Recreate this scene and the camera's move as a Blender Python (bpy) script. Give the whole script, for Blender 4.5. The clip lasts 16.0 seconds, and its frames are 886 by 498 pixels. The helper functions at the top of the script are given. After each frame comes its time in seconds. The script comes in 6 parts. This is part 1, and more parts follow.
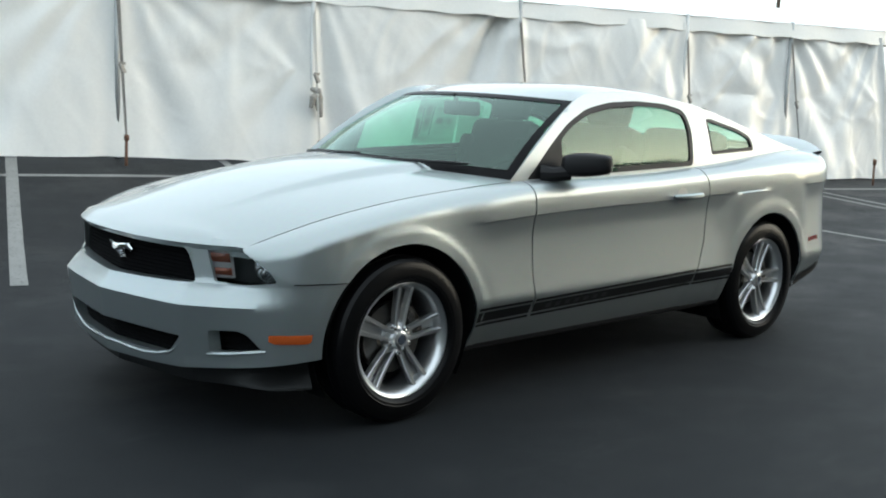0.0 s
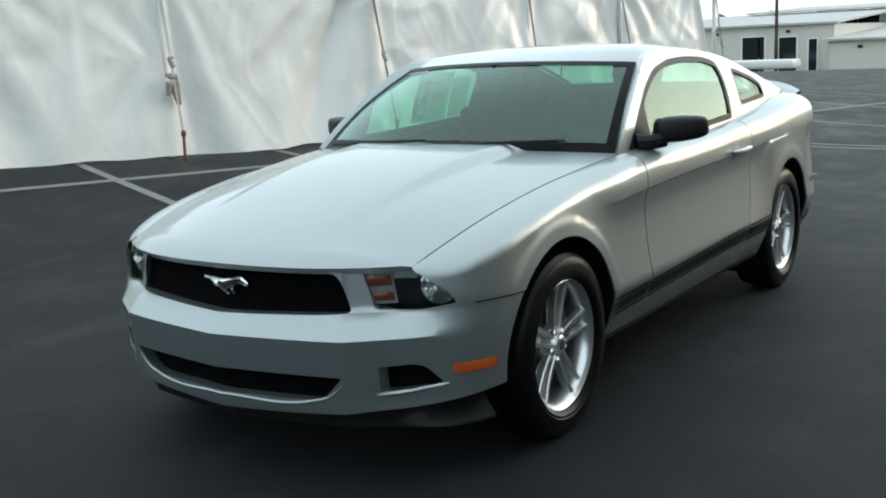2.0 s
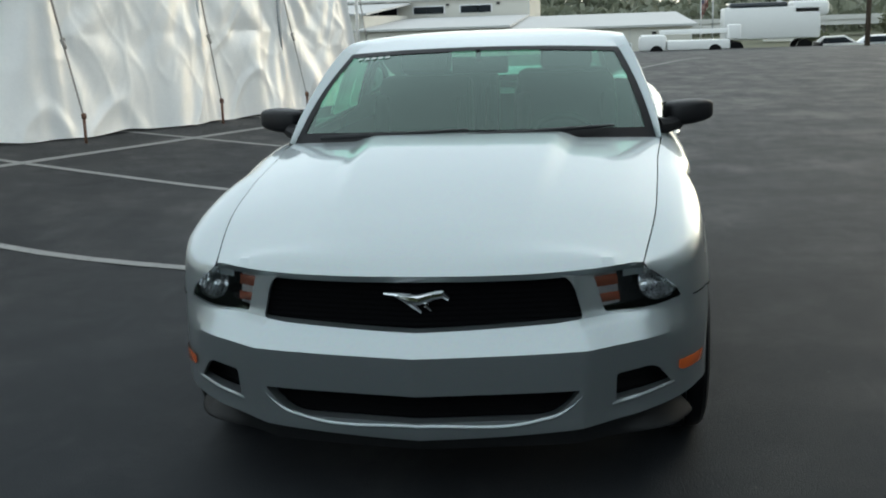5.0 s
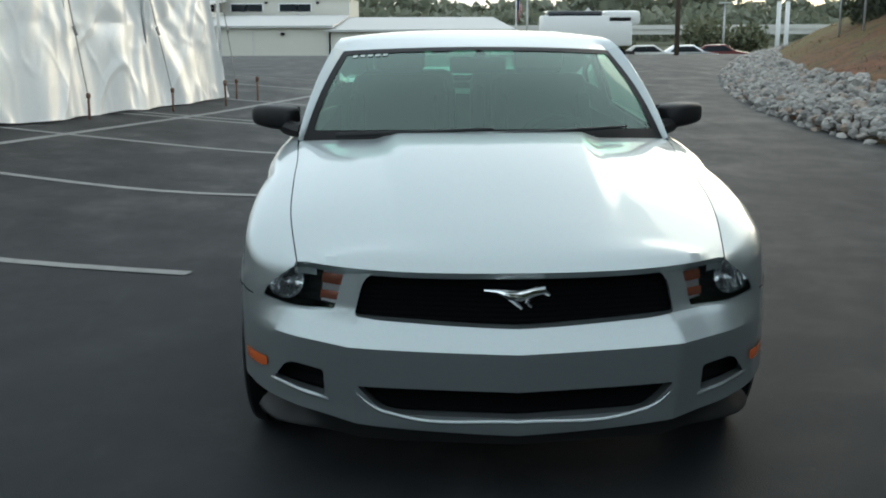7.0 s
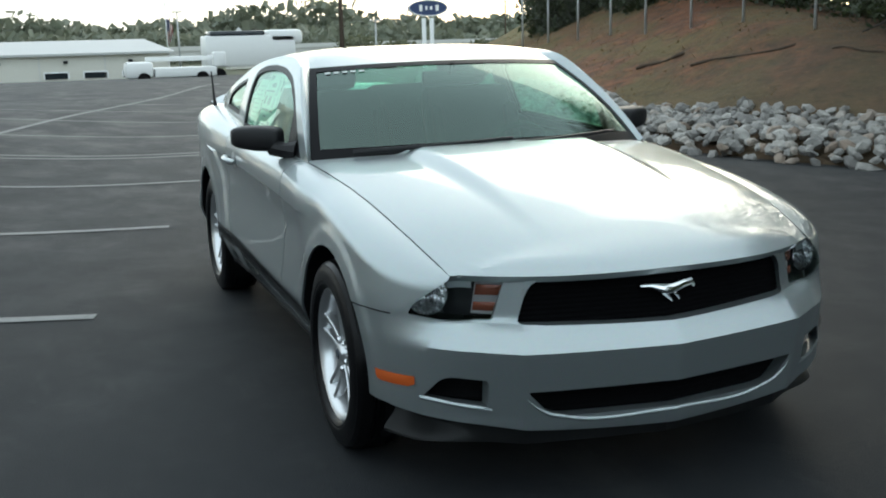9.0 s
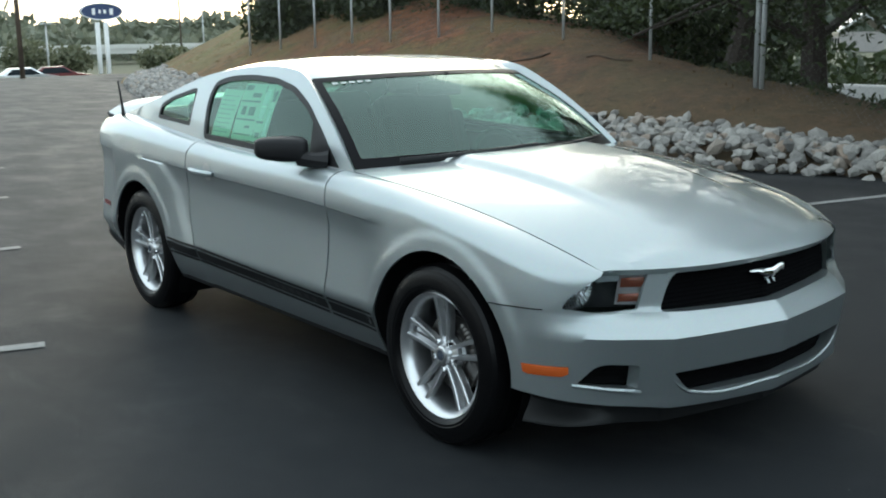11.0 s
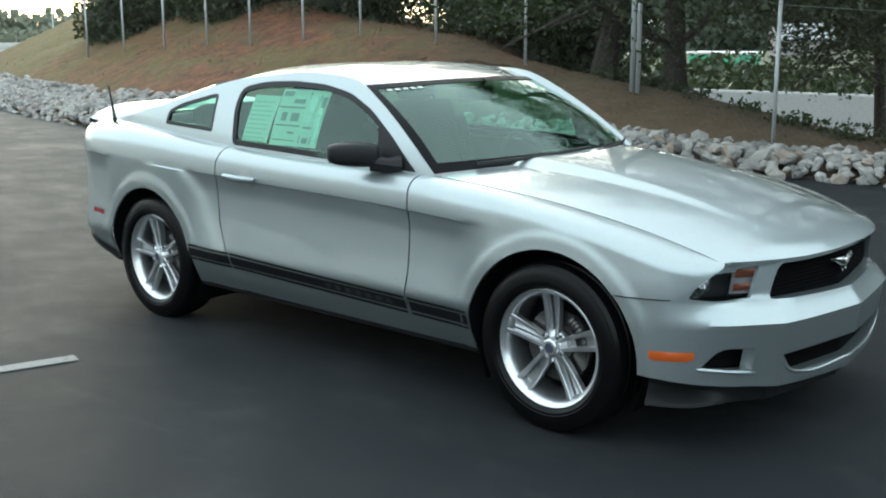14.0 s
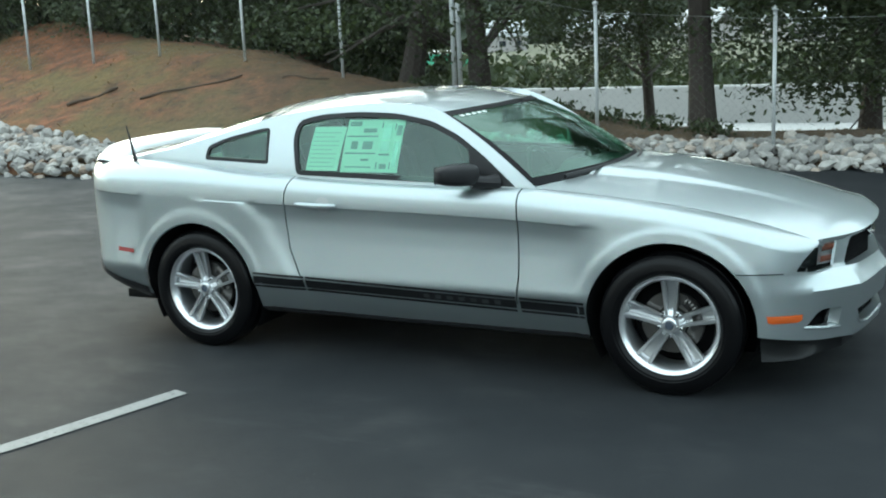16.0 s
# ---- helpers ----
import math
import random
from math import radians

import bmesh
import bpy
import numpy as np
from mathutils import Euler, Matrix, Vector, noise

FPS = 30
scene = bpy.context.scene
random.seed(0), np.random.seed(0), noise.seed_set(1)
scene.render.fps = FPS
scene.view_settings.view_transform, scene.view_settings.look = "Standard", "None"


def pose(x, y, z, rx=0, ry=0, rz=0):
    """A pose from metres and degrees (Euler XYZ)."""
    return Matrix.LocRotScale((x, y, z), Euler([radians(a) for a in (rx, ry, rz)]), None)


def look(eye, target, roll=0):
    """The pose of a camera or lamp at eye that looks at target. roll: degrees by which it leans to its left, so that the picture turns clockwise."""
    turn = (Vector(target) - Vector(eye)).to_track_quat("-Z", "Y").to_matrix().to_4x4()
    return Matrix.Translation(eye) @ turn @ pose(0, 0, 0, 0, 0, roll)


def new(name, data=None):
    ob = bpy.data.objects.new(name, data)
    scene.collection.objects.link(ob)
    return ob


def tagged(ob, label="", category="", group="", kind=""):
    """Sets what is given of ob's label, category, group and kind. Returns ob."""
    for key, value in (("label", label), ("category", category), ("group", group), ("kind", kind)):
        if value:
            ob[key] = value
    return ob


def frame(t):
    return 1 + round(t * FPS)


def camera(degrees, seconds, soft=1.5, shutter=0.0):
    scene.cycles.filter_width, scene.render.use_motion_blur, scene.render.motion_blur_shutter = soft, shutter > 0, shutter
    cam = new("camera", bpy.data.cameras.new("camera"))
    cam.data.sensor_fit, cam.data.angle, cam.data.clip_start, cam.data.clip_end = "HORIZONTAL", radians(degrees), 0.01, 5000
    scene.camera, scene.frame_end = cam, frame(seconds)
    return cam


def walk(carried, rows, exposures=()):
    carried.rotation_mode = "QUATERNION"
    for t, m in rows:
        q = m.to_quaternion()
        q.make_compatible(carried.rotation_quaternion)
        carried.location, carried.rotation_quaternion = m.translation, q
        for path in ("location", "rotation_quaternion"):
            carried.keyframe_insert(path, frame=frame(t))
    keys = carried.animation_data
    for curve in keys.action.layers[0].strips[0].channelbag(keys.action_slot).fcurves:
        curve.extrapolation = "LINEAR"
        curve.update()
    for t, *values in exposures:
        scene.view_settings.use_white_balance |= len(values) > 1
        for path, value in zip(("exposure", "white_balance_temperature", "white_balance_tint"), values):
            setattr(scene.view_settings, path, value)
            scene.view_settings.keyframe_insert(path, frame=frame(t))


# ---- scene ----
EXPOSURES = [(0.0, 1.28, 6350, 3), (2.5, 1.03, 6350, 2), (4.5, 0.92, 6400, 3), (7.5, 0.97, 6300, 2), (10.5, 1.28, 6250, 1), (12.5, 1.44, 6250, 1), (14.5, 1.78, 6250, -2), (16.0, 1.95, 6200, -5)]
cam = camera(44.84, 16.0, soft=2.0)
# seconds, eye x y z, Euler degrees
PATH = [
    (0.0, 4.1715, 4.1130, 1.3722, 81.435, -2.295, 137.327),
    (0.5, 4.3197, 3.7835, 1.3948, 80.981, 0.023, 135.140),
    (1.0, 4.5034, 3.4291, 1.3725, 80.148, -0.424, 132.782),
    (1.5, 4.6622, 3.0808, 1.4035, 79.756, 0.753, 127.439),
    (2.0, 4.7417, 2.6402, 1.4203, 79.513, 2.500, 123.392),
    (2.5, 4.8983, 2.2479, 1.4140, 79.551, 1.885, 119.766),
    (3.0, 5.0156, 1.9125, 1.4247, 79.054, 2.915, 114.726),
    (3.5, 5.0384, 1.5463, 1.4897, 78.382, 3.543, 110.514),
    (4.0, 5.1467, 1.1527, 1.4783, 78.439, 3.095, 105.848),
    (4.5, 5.1819, 0.7990, 1.4710, 78.196, 2.579, 101.377),
    (7.0, 5.2621, -0.3131, 1.4785, 77.897, 0.185, 88.261),
    (7.5, 5.2522, -0.6980, 1.4813, 77.685, 0.214, 83.951),
    (8.0, 5.2300, -1.0610, 1.4604, 78.185, -0.031, 79.360),
    (10.5, 4.5598, -2.9031, 1.5169, 78.319, 1.509, 55.938),
    (11.0, 4.4349, -3.2249, 1.5311, 78.599, 0.841, 52.224),
    (11.5, 4.2312, -3.4850, 1.5662, 78.184, 3.690, 48.410),
    (12.0, 4.1872, -3.6428, 1.5819, 77.899, 2.797, 47.241),
    (12.5, 4.2119, -3.7065, 1.5916, 77.451, 1.378, 47.676),
    (13.0, 4.1933, -3.7854, 1.5616, 77.890, 0.671, 47.145),
    (13.5, 4.0414, -3.9385, 1.5470, 78.474, -0.397, 45.553),
    (14.0, 3.7806, -4.2028, 1.5690, 78.645, 0.240, 41.828),
    (14.5, 3.5626, -4.5764, 1.5636, 78.934, 1.288, 37.121),
    (15.0, 3.3065, -4.9802, 1.5987, 78.523, 0.726, 32.817),
    (15.5, 2.9471, -5.3171, 1.7132, 77.980, 1.339, 29.649),
    (16.0, 2.5834, -5.6930, 1.7527, 78.460, 2.560, 25.863),
]
walk(cam, [(t, pose(*p)) for t, *p in PATH], exposures=EXPOSURES)

# ---- daylight ----
SUN_FROM = Vector((-0.78, 0.58, 0.27)).normalized()
world = bpy.data.worlds.new("sky")
scene.world = world
world.use_nodes = True
wn = world.node_tree
sky = wn.nodes.new("ShaderNodeTexSky")
sky.sky_type, sky.sun_disc = "NISHITA", False
sky.sun_elevation = math.asin(SUN_FROM.z)
sky.sun_rotation = math.atan2(SUN_FROM.x, SUN_FROM.y)
sky.air_density, sky.dust_density, sky.ozone_density = 1.0, 1.6, 1.0
wn.links.new(sky.outputs[0], wn.nodes["Background"].inputs[0])
wn.nodes["Background"].inputs[1].default_value = 0.038
# an even veil of thin cloud over the clear sky
veil = wn.nodes.new("ShaderNodeBackground")
veil.inputs[0].default_value, veil.inputs[1].default_value = (0.87, 0.94, 1.0, 1), 0.59
both_skies = wn.nodes.new("ShaderNodeAddShader")
wn.links.new(wn.nodes["Background"].outputs[0], both_skies.inputs[0])
wn.links.new(veil.outputs[0], both_skies.inputs[1])
wn.links.new(both_skies.outputs[0], wn.nodes["World Output"].inputs[0])
sun = new("sun", bpy.data.lights.new("sun", "SUN"))
sun.data.energy, sun.data.angle, sun.data.color = 0.30, radians(44), (1.0, 0.86, 0.71)
sun.matrix_world = look(SUN_FROM * 50, (0, 0, 0))


# ---- materials ----
def mat(name, color, rough=0.5, metal=0.0, **kw):
    m = bpy.data.materials.new(name)
    m.use_nodes = True
    b = m.node_tree.nodes["Principled BSDF"]
    b.inputs["Base Color"].default_value = (*color, 1)
    b.inputs["Roughness"].default_value, b.inputs["Metallic"].default_value = rough, metal
    for key, value in kw.items():
        b.inputs[key.replace("_", " ")].default_value = value
    return m


def nodes(m):
    return m.node_tree, m.node_tree.nodes["Principled BSDF"]


def noise_tex(nt, scale, detail=4, space="Object", rough=0.55, stretch=None):
    co = nt.nodes.new("ShaderNodeTexCoord")
    n = nt.nodes.new("ShaderNodeTexNoise")
    n.inputs["Scale"].default_value, n.inputs["Detail"].default_value, n.inputs["Roughness"].default_value = scale, detail, rough
    if stretch:
        mp = nt.nodes.new("ShaderNodeMapping")
        mp.inputs["Scale"].default_value = stretch
        nt.links.new(co.outputs[space], mp.inputs[0])
        nt.links.new(mp.outputs[0], n.inputs["Vector"])
    else:
        nt.links.new(co.outputs[space], n.inputs["Vector"])
    return n.outputs["Fac"]


def ramp(nt, fac, stops):
    r = nt.nodes.new("ShaderNodeValToRGB")
    el = r.color_ramp.elements
    while len(el) < len(stops):
        el.new(0.5)
    for e, (p, c) in zip(el, stops):
        e.position, e.color = p, (*c, 1) if len(c) == 3 else c
    nt.links.new(fac, r.inputs[0])
    return r.outputs[0]


def mix(nt, fac, a, b, mode="MIX"):
    n = nt.nodes.new("ShaderNodeMix")
    n.data_type, n.blend_type = "RGBA", mode
    for sock, v in ((n.inputs[0], fac), (n.inputs[6], a), (n.inputs[7], b)):
        if isinstance(v, (int, float)):
            sock.default_value = v
        elif isinstance(v, tuple):
            sock.default_value = (*v, 1)
        else:
            nt.links.new(v, sock)
    return n.outputs[2]


def bump(nt, b, height, strength, dist=0.01):
    n = nt.nodes.new("ShaderNodeBump")
    n.inputs["Strength"].default_value, n.inputs["Distance"].default_value = strength, dist
    nt.links.new(height, n.inputs["Height"])
    nt.links.new(n.outputs[0], b.inputs["Normal"])


def g3(v):
    return (v, v, v)


def varied(name, color, rough, amount=0.15, scale=6.0, fine=60.0, bumpy=0.0, metal=0.0, rnd=0.0, **kw):
    """A surface whose tone varies at a coarse and a fine scale, and from piece to piece."""
    m = mat(name, color, rough, metal, **kw)
    nt, b = nodes(m)
    lo, hi = tuple(c * (1 - amount) for c in color), tuple(min(1, c * (1 + amount)) for c in color)
    c = mix(nt, noise_tex(nt, scale), lo, hi)
    f = noise_tex(nt, fine, 3)
    c = mix(nt, 0.35, c, ramp(nt, f, [(0.3, lo), (0.7, hi)]))
    if rnd:
        oi = nt.nodes.new("ShaderNodeObjectInfo")
        c = mix(nt, 1.0, c, ramp(nt, oi.outputs["Random"], [(0, g3(1 - rnd)), (1, g3(1 + rnd))]), "MULTIPLY")
    nt.links.new(c, b.inputs["Base Color"])
    if bumpy:
        bump(nt, b, f, bumpy)
    return m


# asphalt: dark sealed surface with stains, faint tyre sweeps and aggregate
asphalt = mat("asphalt", g3(0.04), 0.85, Specular_IOR_Level=0.13)
nt, b = nodes(asphalt)
big = noise_tex(nt, 0.35, 5)
mid = noise_tex(nt, 2.2, 6, rough=0.65)
agg = noise_tex(nt, 170, 2)
c = ramp(nt, big, [(0.35, (0.0084, 0.0104, 0.0126)), (0.65, (0.0150, 0.0174, 0.0200))])
c = mix(nt, ramp(nt, mid, [(0.54, g3(0)), (0.72, g3(0.6))]), c, (0.032, 0.034, 0.036))
streak = noise_tex(nt, 0.8, 7, rough=0.72, stretch=(1.0, 1.5, 1))
c = mix(nt, ramp(nt, streak, [(0.56, g3(0)), (0.74, g3(0.65))]), c, (0.046, 0.047, 0.047))
sweep = noise_tex(nt, 1.1, 8, rough=0.78, stretch=(0.35, 1.6, 1))
c = mix(nt, ramp(nt, sweep, [(0.57, g3(0)), (0.69, g3(0.65))]), c, (0.052, 0.054, 0.055))
dark_spot = noise_tex(nt, 1.7, 5, rough=0.6)
c = mix(nt, ramp(nt, dark_spot, [(0.64, g3(0)), (0.72, g3(0.7))]), c, (0.004, 0.005, 0.006))
chips = noise_tex(nt, 26, 2)
c = mix(nt, ramp(nt, chips, [(0.755, g3(0)), (0.79, g3(0.8))]), c, (0.16, 0.16, 0.155))
# the tone grows paler behind the car, from x = 2 to -12
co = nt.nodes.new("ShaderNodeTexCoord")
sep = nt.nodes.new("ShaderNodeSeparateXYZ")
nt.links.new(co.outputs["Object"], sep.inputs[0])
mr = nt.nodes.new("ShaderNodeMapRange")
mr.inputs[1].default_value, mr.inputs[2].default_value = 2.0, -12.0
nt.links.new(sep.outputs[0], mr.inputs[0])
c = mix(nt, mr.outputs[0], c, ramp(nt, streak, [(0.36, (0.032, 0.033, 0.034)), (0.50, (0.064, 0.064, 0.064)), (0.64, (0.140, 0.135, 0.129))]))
c = mix(nt, 0.3, c, mix(nt, agg, (0.005, 0.006, 0.007), (0.030, 0.032, 0.034)))
nt.links.new(c, b.inputs["Base Color"])
nt.links.new(ramp(nt, mid, [(0.3, g3(0.62)), (0.7, g3(0.74))]), b.inputs["Roughness"])
bump(nt, b, agg, 0.6, 0.005)

line_paint = mat("worn_white_road_paint", (0.22, 0.22, 0.21), 0.75)
nt, b = nodes(line_paint)
worn = mix(nt, noise_tex(nt, 5, 6, rough=0.7), (0.15, 0.15, 0.145), (0.29, 0.29, 0.28))
worn = mix(nt, ramp(nt, noise_tex(nt, 38, 4, rough=0.7), [(0.56, g3(0)), (0.66, g3(0.75))]), worn, (0.05, 0.052, 0.055))
nt.links.new(worn, b.inputs["Base Color"])

# silver metallic paint: aluminium flake under clear coat
silver = mat("silver_metallic_paint", (0.362, 0.408, 0.414), 0.42, 0.90, Coat_Weight=1.0, Coat_Roughness=0.015, Coat_IOR=1.5)
nt, b = nodes(silver)
fl = nt.nodes.new("ShaderNodeTexVoronoi")
fl.inputs["Scale"].default_value = 900
co = nt.nodes.new("ShaderNodeTexCoord")
nt.links.new(co.outputs["Object"], fl.inputs["Vector"])
nt.links.new(mix(nt, 0.12, (0.362, 0.408, 0.414), fl.outputs["Color"]), b.inputs["Base Color"])

chrome = mat("bright_chrome", (0.85, 0.86, 0.87), 0.08, 1.0)
alloy = varied("machined_alloy", (0.66, 0.67, 0.68), 0.28, 0.05, 12, 90, metal=0.9)
steel = varied("brake_steel", (0.12, 0.115, 0.11), 0.4, 0.2, 20, 120, metal=0.9)
rubber = varied("tyre_rubber", (0.0035, 0.0035, 0.004), 0.30, 0.25, 8, 90, bumpy=0.10, Specular_IOR_Level=0.16)
black_plastic = varied("black_textured_plastic", (0.010, 0.010, 0.011), 0.45, 0.2, 10, 300, bumpy=0.1, Specular_IOR_Level=0.25)
chin_plastic = varied("dark_grey_moulded_plastic", (0.016, 0.017, 0.018), 0.42, 0.2, 10, 200, bumpy=0.06, Specular_IOR_Level=0.4)
screen_border = mat("black_ceramic_border", (0.005, 0.005, 0.006), 0.4, Specular_IOR_Level=0.08)
black_gloss = mat("gloss_black_trim", (0.012, 0.012, 0.013), 0.12)
dark_void = varied("unlit_black_liner", (0.004, 0.004, 0.0045), 0.9, 0.2, Specular_IOR_Level=0.1)
stripe_black = varied("matte_black_vinyl", (0.008, 0.0085, 0.0095), 0.4, 0.15, Specular_IOR_Level=0.3)
stripe_grey = varied("grey_vinyl", (0.045, 0.048, 0.05), 0.4, 0.1, Specular_IOR_Level=0.3)
amber = mat("amber_lens", (0.45, 0.085, 0.015), 0.2, Coat_Weight=0.6)
red_lens = mat("dark_red_lens", (0.22, 0.012, 0.012), 0.15, Coat_Weight=0.6)
cabin_dark = varied("charcoal_cabin_plastic", (0.014, 0.015, 0.016), 0.6, 0.05, 6, 120, Specular_IOR_Level=0.3)
cabin_cloth = varied("charcoal_seat_cloth", (0.008, 0.0085, 0.009), 0.9, 0.06, 10, 60, bumpy=0.03)
headliner = varied("grey_headliner", (0.10, 0.10, 0.10), 0.9, 0.08)
sticker = varied("pale_green_paper", (0.62, 0.80, 0.68), 0.6, 0.05, 5, 40)
nt, b = nodes(sticker)
tr = nt.nodes.new("ShaderNodeBsdfTranslucent")
tr.inputs[0].default_value = (0.62, 0.80, 0.68, 1)
ms = nt.nodes.new("ShaderNodeMixShader")
ms.inputs[0].default_value = 0.45
nt.links.new(b.outputs[0], ms.inputs[1])
nt.links.new(tr.outputs[0], ms.inputs[2])
nt.links.new(ms.outputs[0], nt.nodes["Material Output"].inputs[0])
print_ink = mat("dark_print", (0.12, 0.17, 0.16), 0.7)


def glass_mat(name, tint, rough=0.0, base=0.075):
    """Thin tinted pane: clear refraction-free transmission with a mirror-like surface."""
    m = bpy.data.materials.new(name)
    m.use_nodes = True
    t = m.node_tree
    t.nodes.clear()
    out, tr, gl = (t.nodes.new("ShaderNode" + k) for k in ("OutputMaterial", "BsdfTransparent", "BsdfGlossy"))
    mx, lw = t.nodes.new("ShaderNodeMixShader"), t.nodes.new("ShaderNodeLayerWeight")
    fr = t.nodes.new("ShaderNodeMapRange")
    steep = t.nodes.new("ShaderNodeMath")
    steep.operation, steep.inputs[1].default_value = "POWER", 5.0
    lw.inputs[0].default_value = 0.5
    fr.inputs[3].default_value, fr.inputs[4].default_value = base, 1.0
    t.links.new(lw.outputs["Facing"], steep.inputs[0])
    t.links.new(steep.outputs[0], fr.inputs[0])
    tr.inputs[0].default_value = (*tint, 1)
    gl.inputs["Roughness"].default_value = rough
    gl.inputs["Color"].default_value = (0.80, 1.0, 0.91, 1)
    for a, z in ((fr.outputs[0], mx.inputs[0]), (tr.outputs[0], mx.inputs[1]), (gl.outputs[0], mx.inputs[2]), (mx.outputs[0], out.inputs[0])):
        t.links.new(a, z)
    return m


auto_glass = glass_mat("green_tinted_glass", (0.58, 0.88, 0.75))
screen_glass = glass_mat("green_laminated_windscreen_glass", (0.30, 0.64, 0.47), base=0.105)
lamp_glass = glass_mat("clear_lamp_lens", (0.92, 0.94, 0.95), base=0.04)

vinyl = varied("white_tent_vinyl", (0.87, 0.86, 0.83), 0.28, 0.05, 1.2, 30)
nt, b = nodes(vinyl)
wr = noise_tex(nt, 3.5, 7, rough=0.58)
bump(nt, b, wr, 0.22, 0.02)
rope = varied("dirty_rope", (0.35, 0.33, 0.30), 0.9, 0.3)
rust = varied("rusty_iron_stake", (0.16, 0.085, 0.055), 0.8, 0.4, 20, 90)
strap = varied("grey_ratchet_strap", (0.30, 0.29, 0.27), 0.7, 0.3)
galv = varied("galvanised_steel", (0.42, 0.43, 0.43), 0.5, 0.15, 6, 50, metal=0.4)
wood_dark = varied("weathered_timber", (0.07, 0.05, 0.035), 0.9, 0.4, 4, 60, bumpy=0.4)
bark = varied("dark_bark", (0.045, 0.036, 0.030), 0.95, 0.4, 6, 40, bumpy=0.7)
concrete = varied("pale_concrete", (0.58, 0.57, 0.54), 0.85, 0.12, 0.6, 12)
white_concrete = varied("whitewashed_concrete", (0.46, 0.455, 0.44), 0.8, 0.08, 0.8, 12)
house_wall = varied("weathered_house_wall", (0.30, 0.28, 0.27), 0.8, 0.15, 0.3, 6)
plaster = varied("cream_painted_block", (0.62, 0.60, 0.54), 0.8, 0.06, 0.4, 9)
roofing = varied("white_membrane_roof", (0.46, 0.46, 0.45), 0.7, 0.08, 0.2, 5)
window_dark = mat("dark_window_glass", (0.02, 0.025, 0.03), 0.08)
white_gel = varied("white_vehicle_paint", (0.72, 0.72, 0.70), 0.35, 0.04)
sign_blue = mat("deep_blue_sign_face", (0.02, 0.04, 0.12), 0.3)
sign_white = mat("white_sign_paint", (0.8, 0.8, 0.8), 0.4)


def leaf_mat(name, lo, hi):
    m = mat(name, lo, 0.6)
    nt, b = nodes(m)
    ge = nt.nodes.new("ShaderNodeNewGeometry")
    c = ramp(nt, ge.outputs["Random Per Island"], [(0, lo), (1, hi)])
    c = mix(nt, 0.4, c, mix(nt, noise_tex(nt, 0.8, 3), lo, hi))
    nt.links.new(c, b.inputs["Base Color"])
    tr = nt.nodes.new("ShaderNodeBsdfTranslucent")
    nt.links.new(c, tr.inputs[0])
    ms = nt.nodes.new("ShaderNodeMixShader")
    ms.inputs[0].default_value = 0.3
    out = nt.nodes["Material Output"]
    nt.links.new(b.outputs[0], ms.inputs[1])
    nt.links.new(tr.outputs[0], ms.inputs[2])
    nt.links.new(ms.outputs[0], out.inputs[0])
    return m


leaf_near = leaf_mat("oak_leaves", (0.013, 0.022, 0.007), (0.050, 0.066, 0.020))
# far bushes: haze is put into the leaf colour as a paler green
leaf_far = leaf_mat("haze_paled_foliage", (0.085, 0.10, 0.06), (0.19, 0.19, 0.11))
grass_mat = leaf_mat("dry_grass", (0.095, 0.068, 0.024), (0.22, 0.135, 0.055))
# far hillside: its shade and haze are mixed into the leaf colour
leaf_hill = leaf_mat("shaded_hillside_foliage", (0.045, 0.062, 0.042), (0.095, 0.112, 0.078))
# farthest hills: palest, greyest leaf colour, with the haze painted in
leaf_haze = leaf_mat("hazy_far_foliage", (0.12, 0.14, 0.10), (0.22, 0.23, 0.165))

clay = mat("red_clay_and_thin_grass", (0.22, 0.10, 0.06), 0.95)
nt, b = nodes(clay)
n1, n2, n3 = noise_tex(nt, 0.55, 6, rough=0.65, stretch=(1, 1, 2)), noise_tex(nt, 3.0, 6, rough=0.7), noise_tex(nt, 30, 4)
c = ramp(nt, n2, [(0.34, (0.045, 0.020, 0.009)), (0.5, (0.125, 0.047, 0.019)), (0.66, (0.22, 0.082, 0.034))])
turf = mix(nt, n3, (0.050, 0.046, 0.012), (0.150, 0.112, 0.036))
c = mix(nt, ramp(nt, n1, [(0.46, g3(0)), (0.60, g3(0.8))]), c, turf)
co = nt.nodes.new("ShaderNodeTexCoord")
sep = nt.nodes.new("ShaderNodeSeparateXYZ")
nt.links.new(co.outputs["Object"], sep.inputs[0])
mr = nt.nodes.new("ShaderNodeMapRange")
mr.inputs[1].default_value, mr.inputs[2].default_value = -13.0, -24.0
nt.links.new(sep.outputs[0], mr.inputs[0])
c = mix(nt, mr.outputs[0], c, mix(nt, n1, c, mix(nt, n3, (0.060, 0.072, 0.014), (0.155, 0.145, 0.040))))
litter = nt.nodes.new("ShaderNodeMapRange")
litter.inputs[1].default_value, litter.inputs[2].default_value, litter.inputs[4].default_value = -11.0, -4.5, 0.9
nt.links.new(sep.outputs[0], litter.inputs[0])
c = mix(nt, litter.outputs[0], c, mix(nt, n2, (0.030, 0.022, 0.012), (0.105, 0.072, 0.038)))
c = mix(nt, ramp(nt, n3, [(0.58, g3(0)), (0.72, g3(0.45))]), c, (0.16, 0.105, 0.06))
scrub = noise_tex(nt, 7.0, 7, rough=0.75)
c = mix(nt, ramp(nt, scrub, [(0.50, g3(0)), (0.66, g3(0.7))]), c, (0.034, 0.026, 0.012))
nt.links.new(c, b.inputs["Base Color"])
bump(nt, b, n2, 0.6, 0.08)

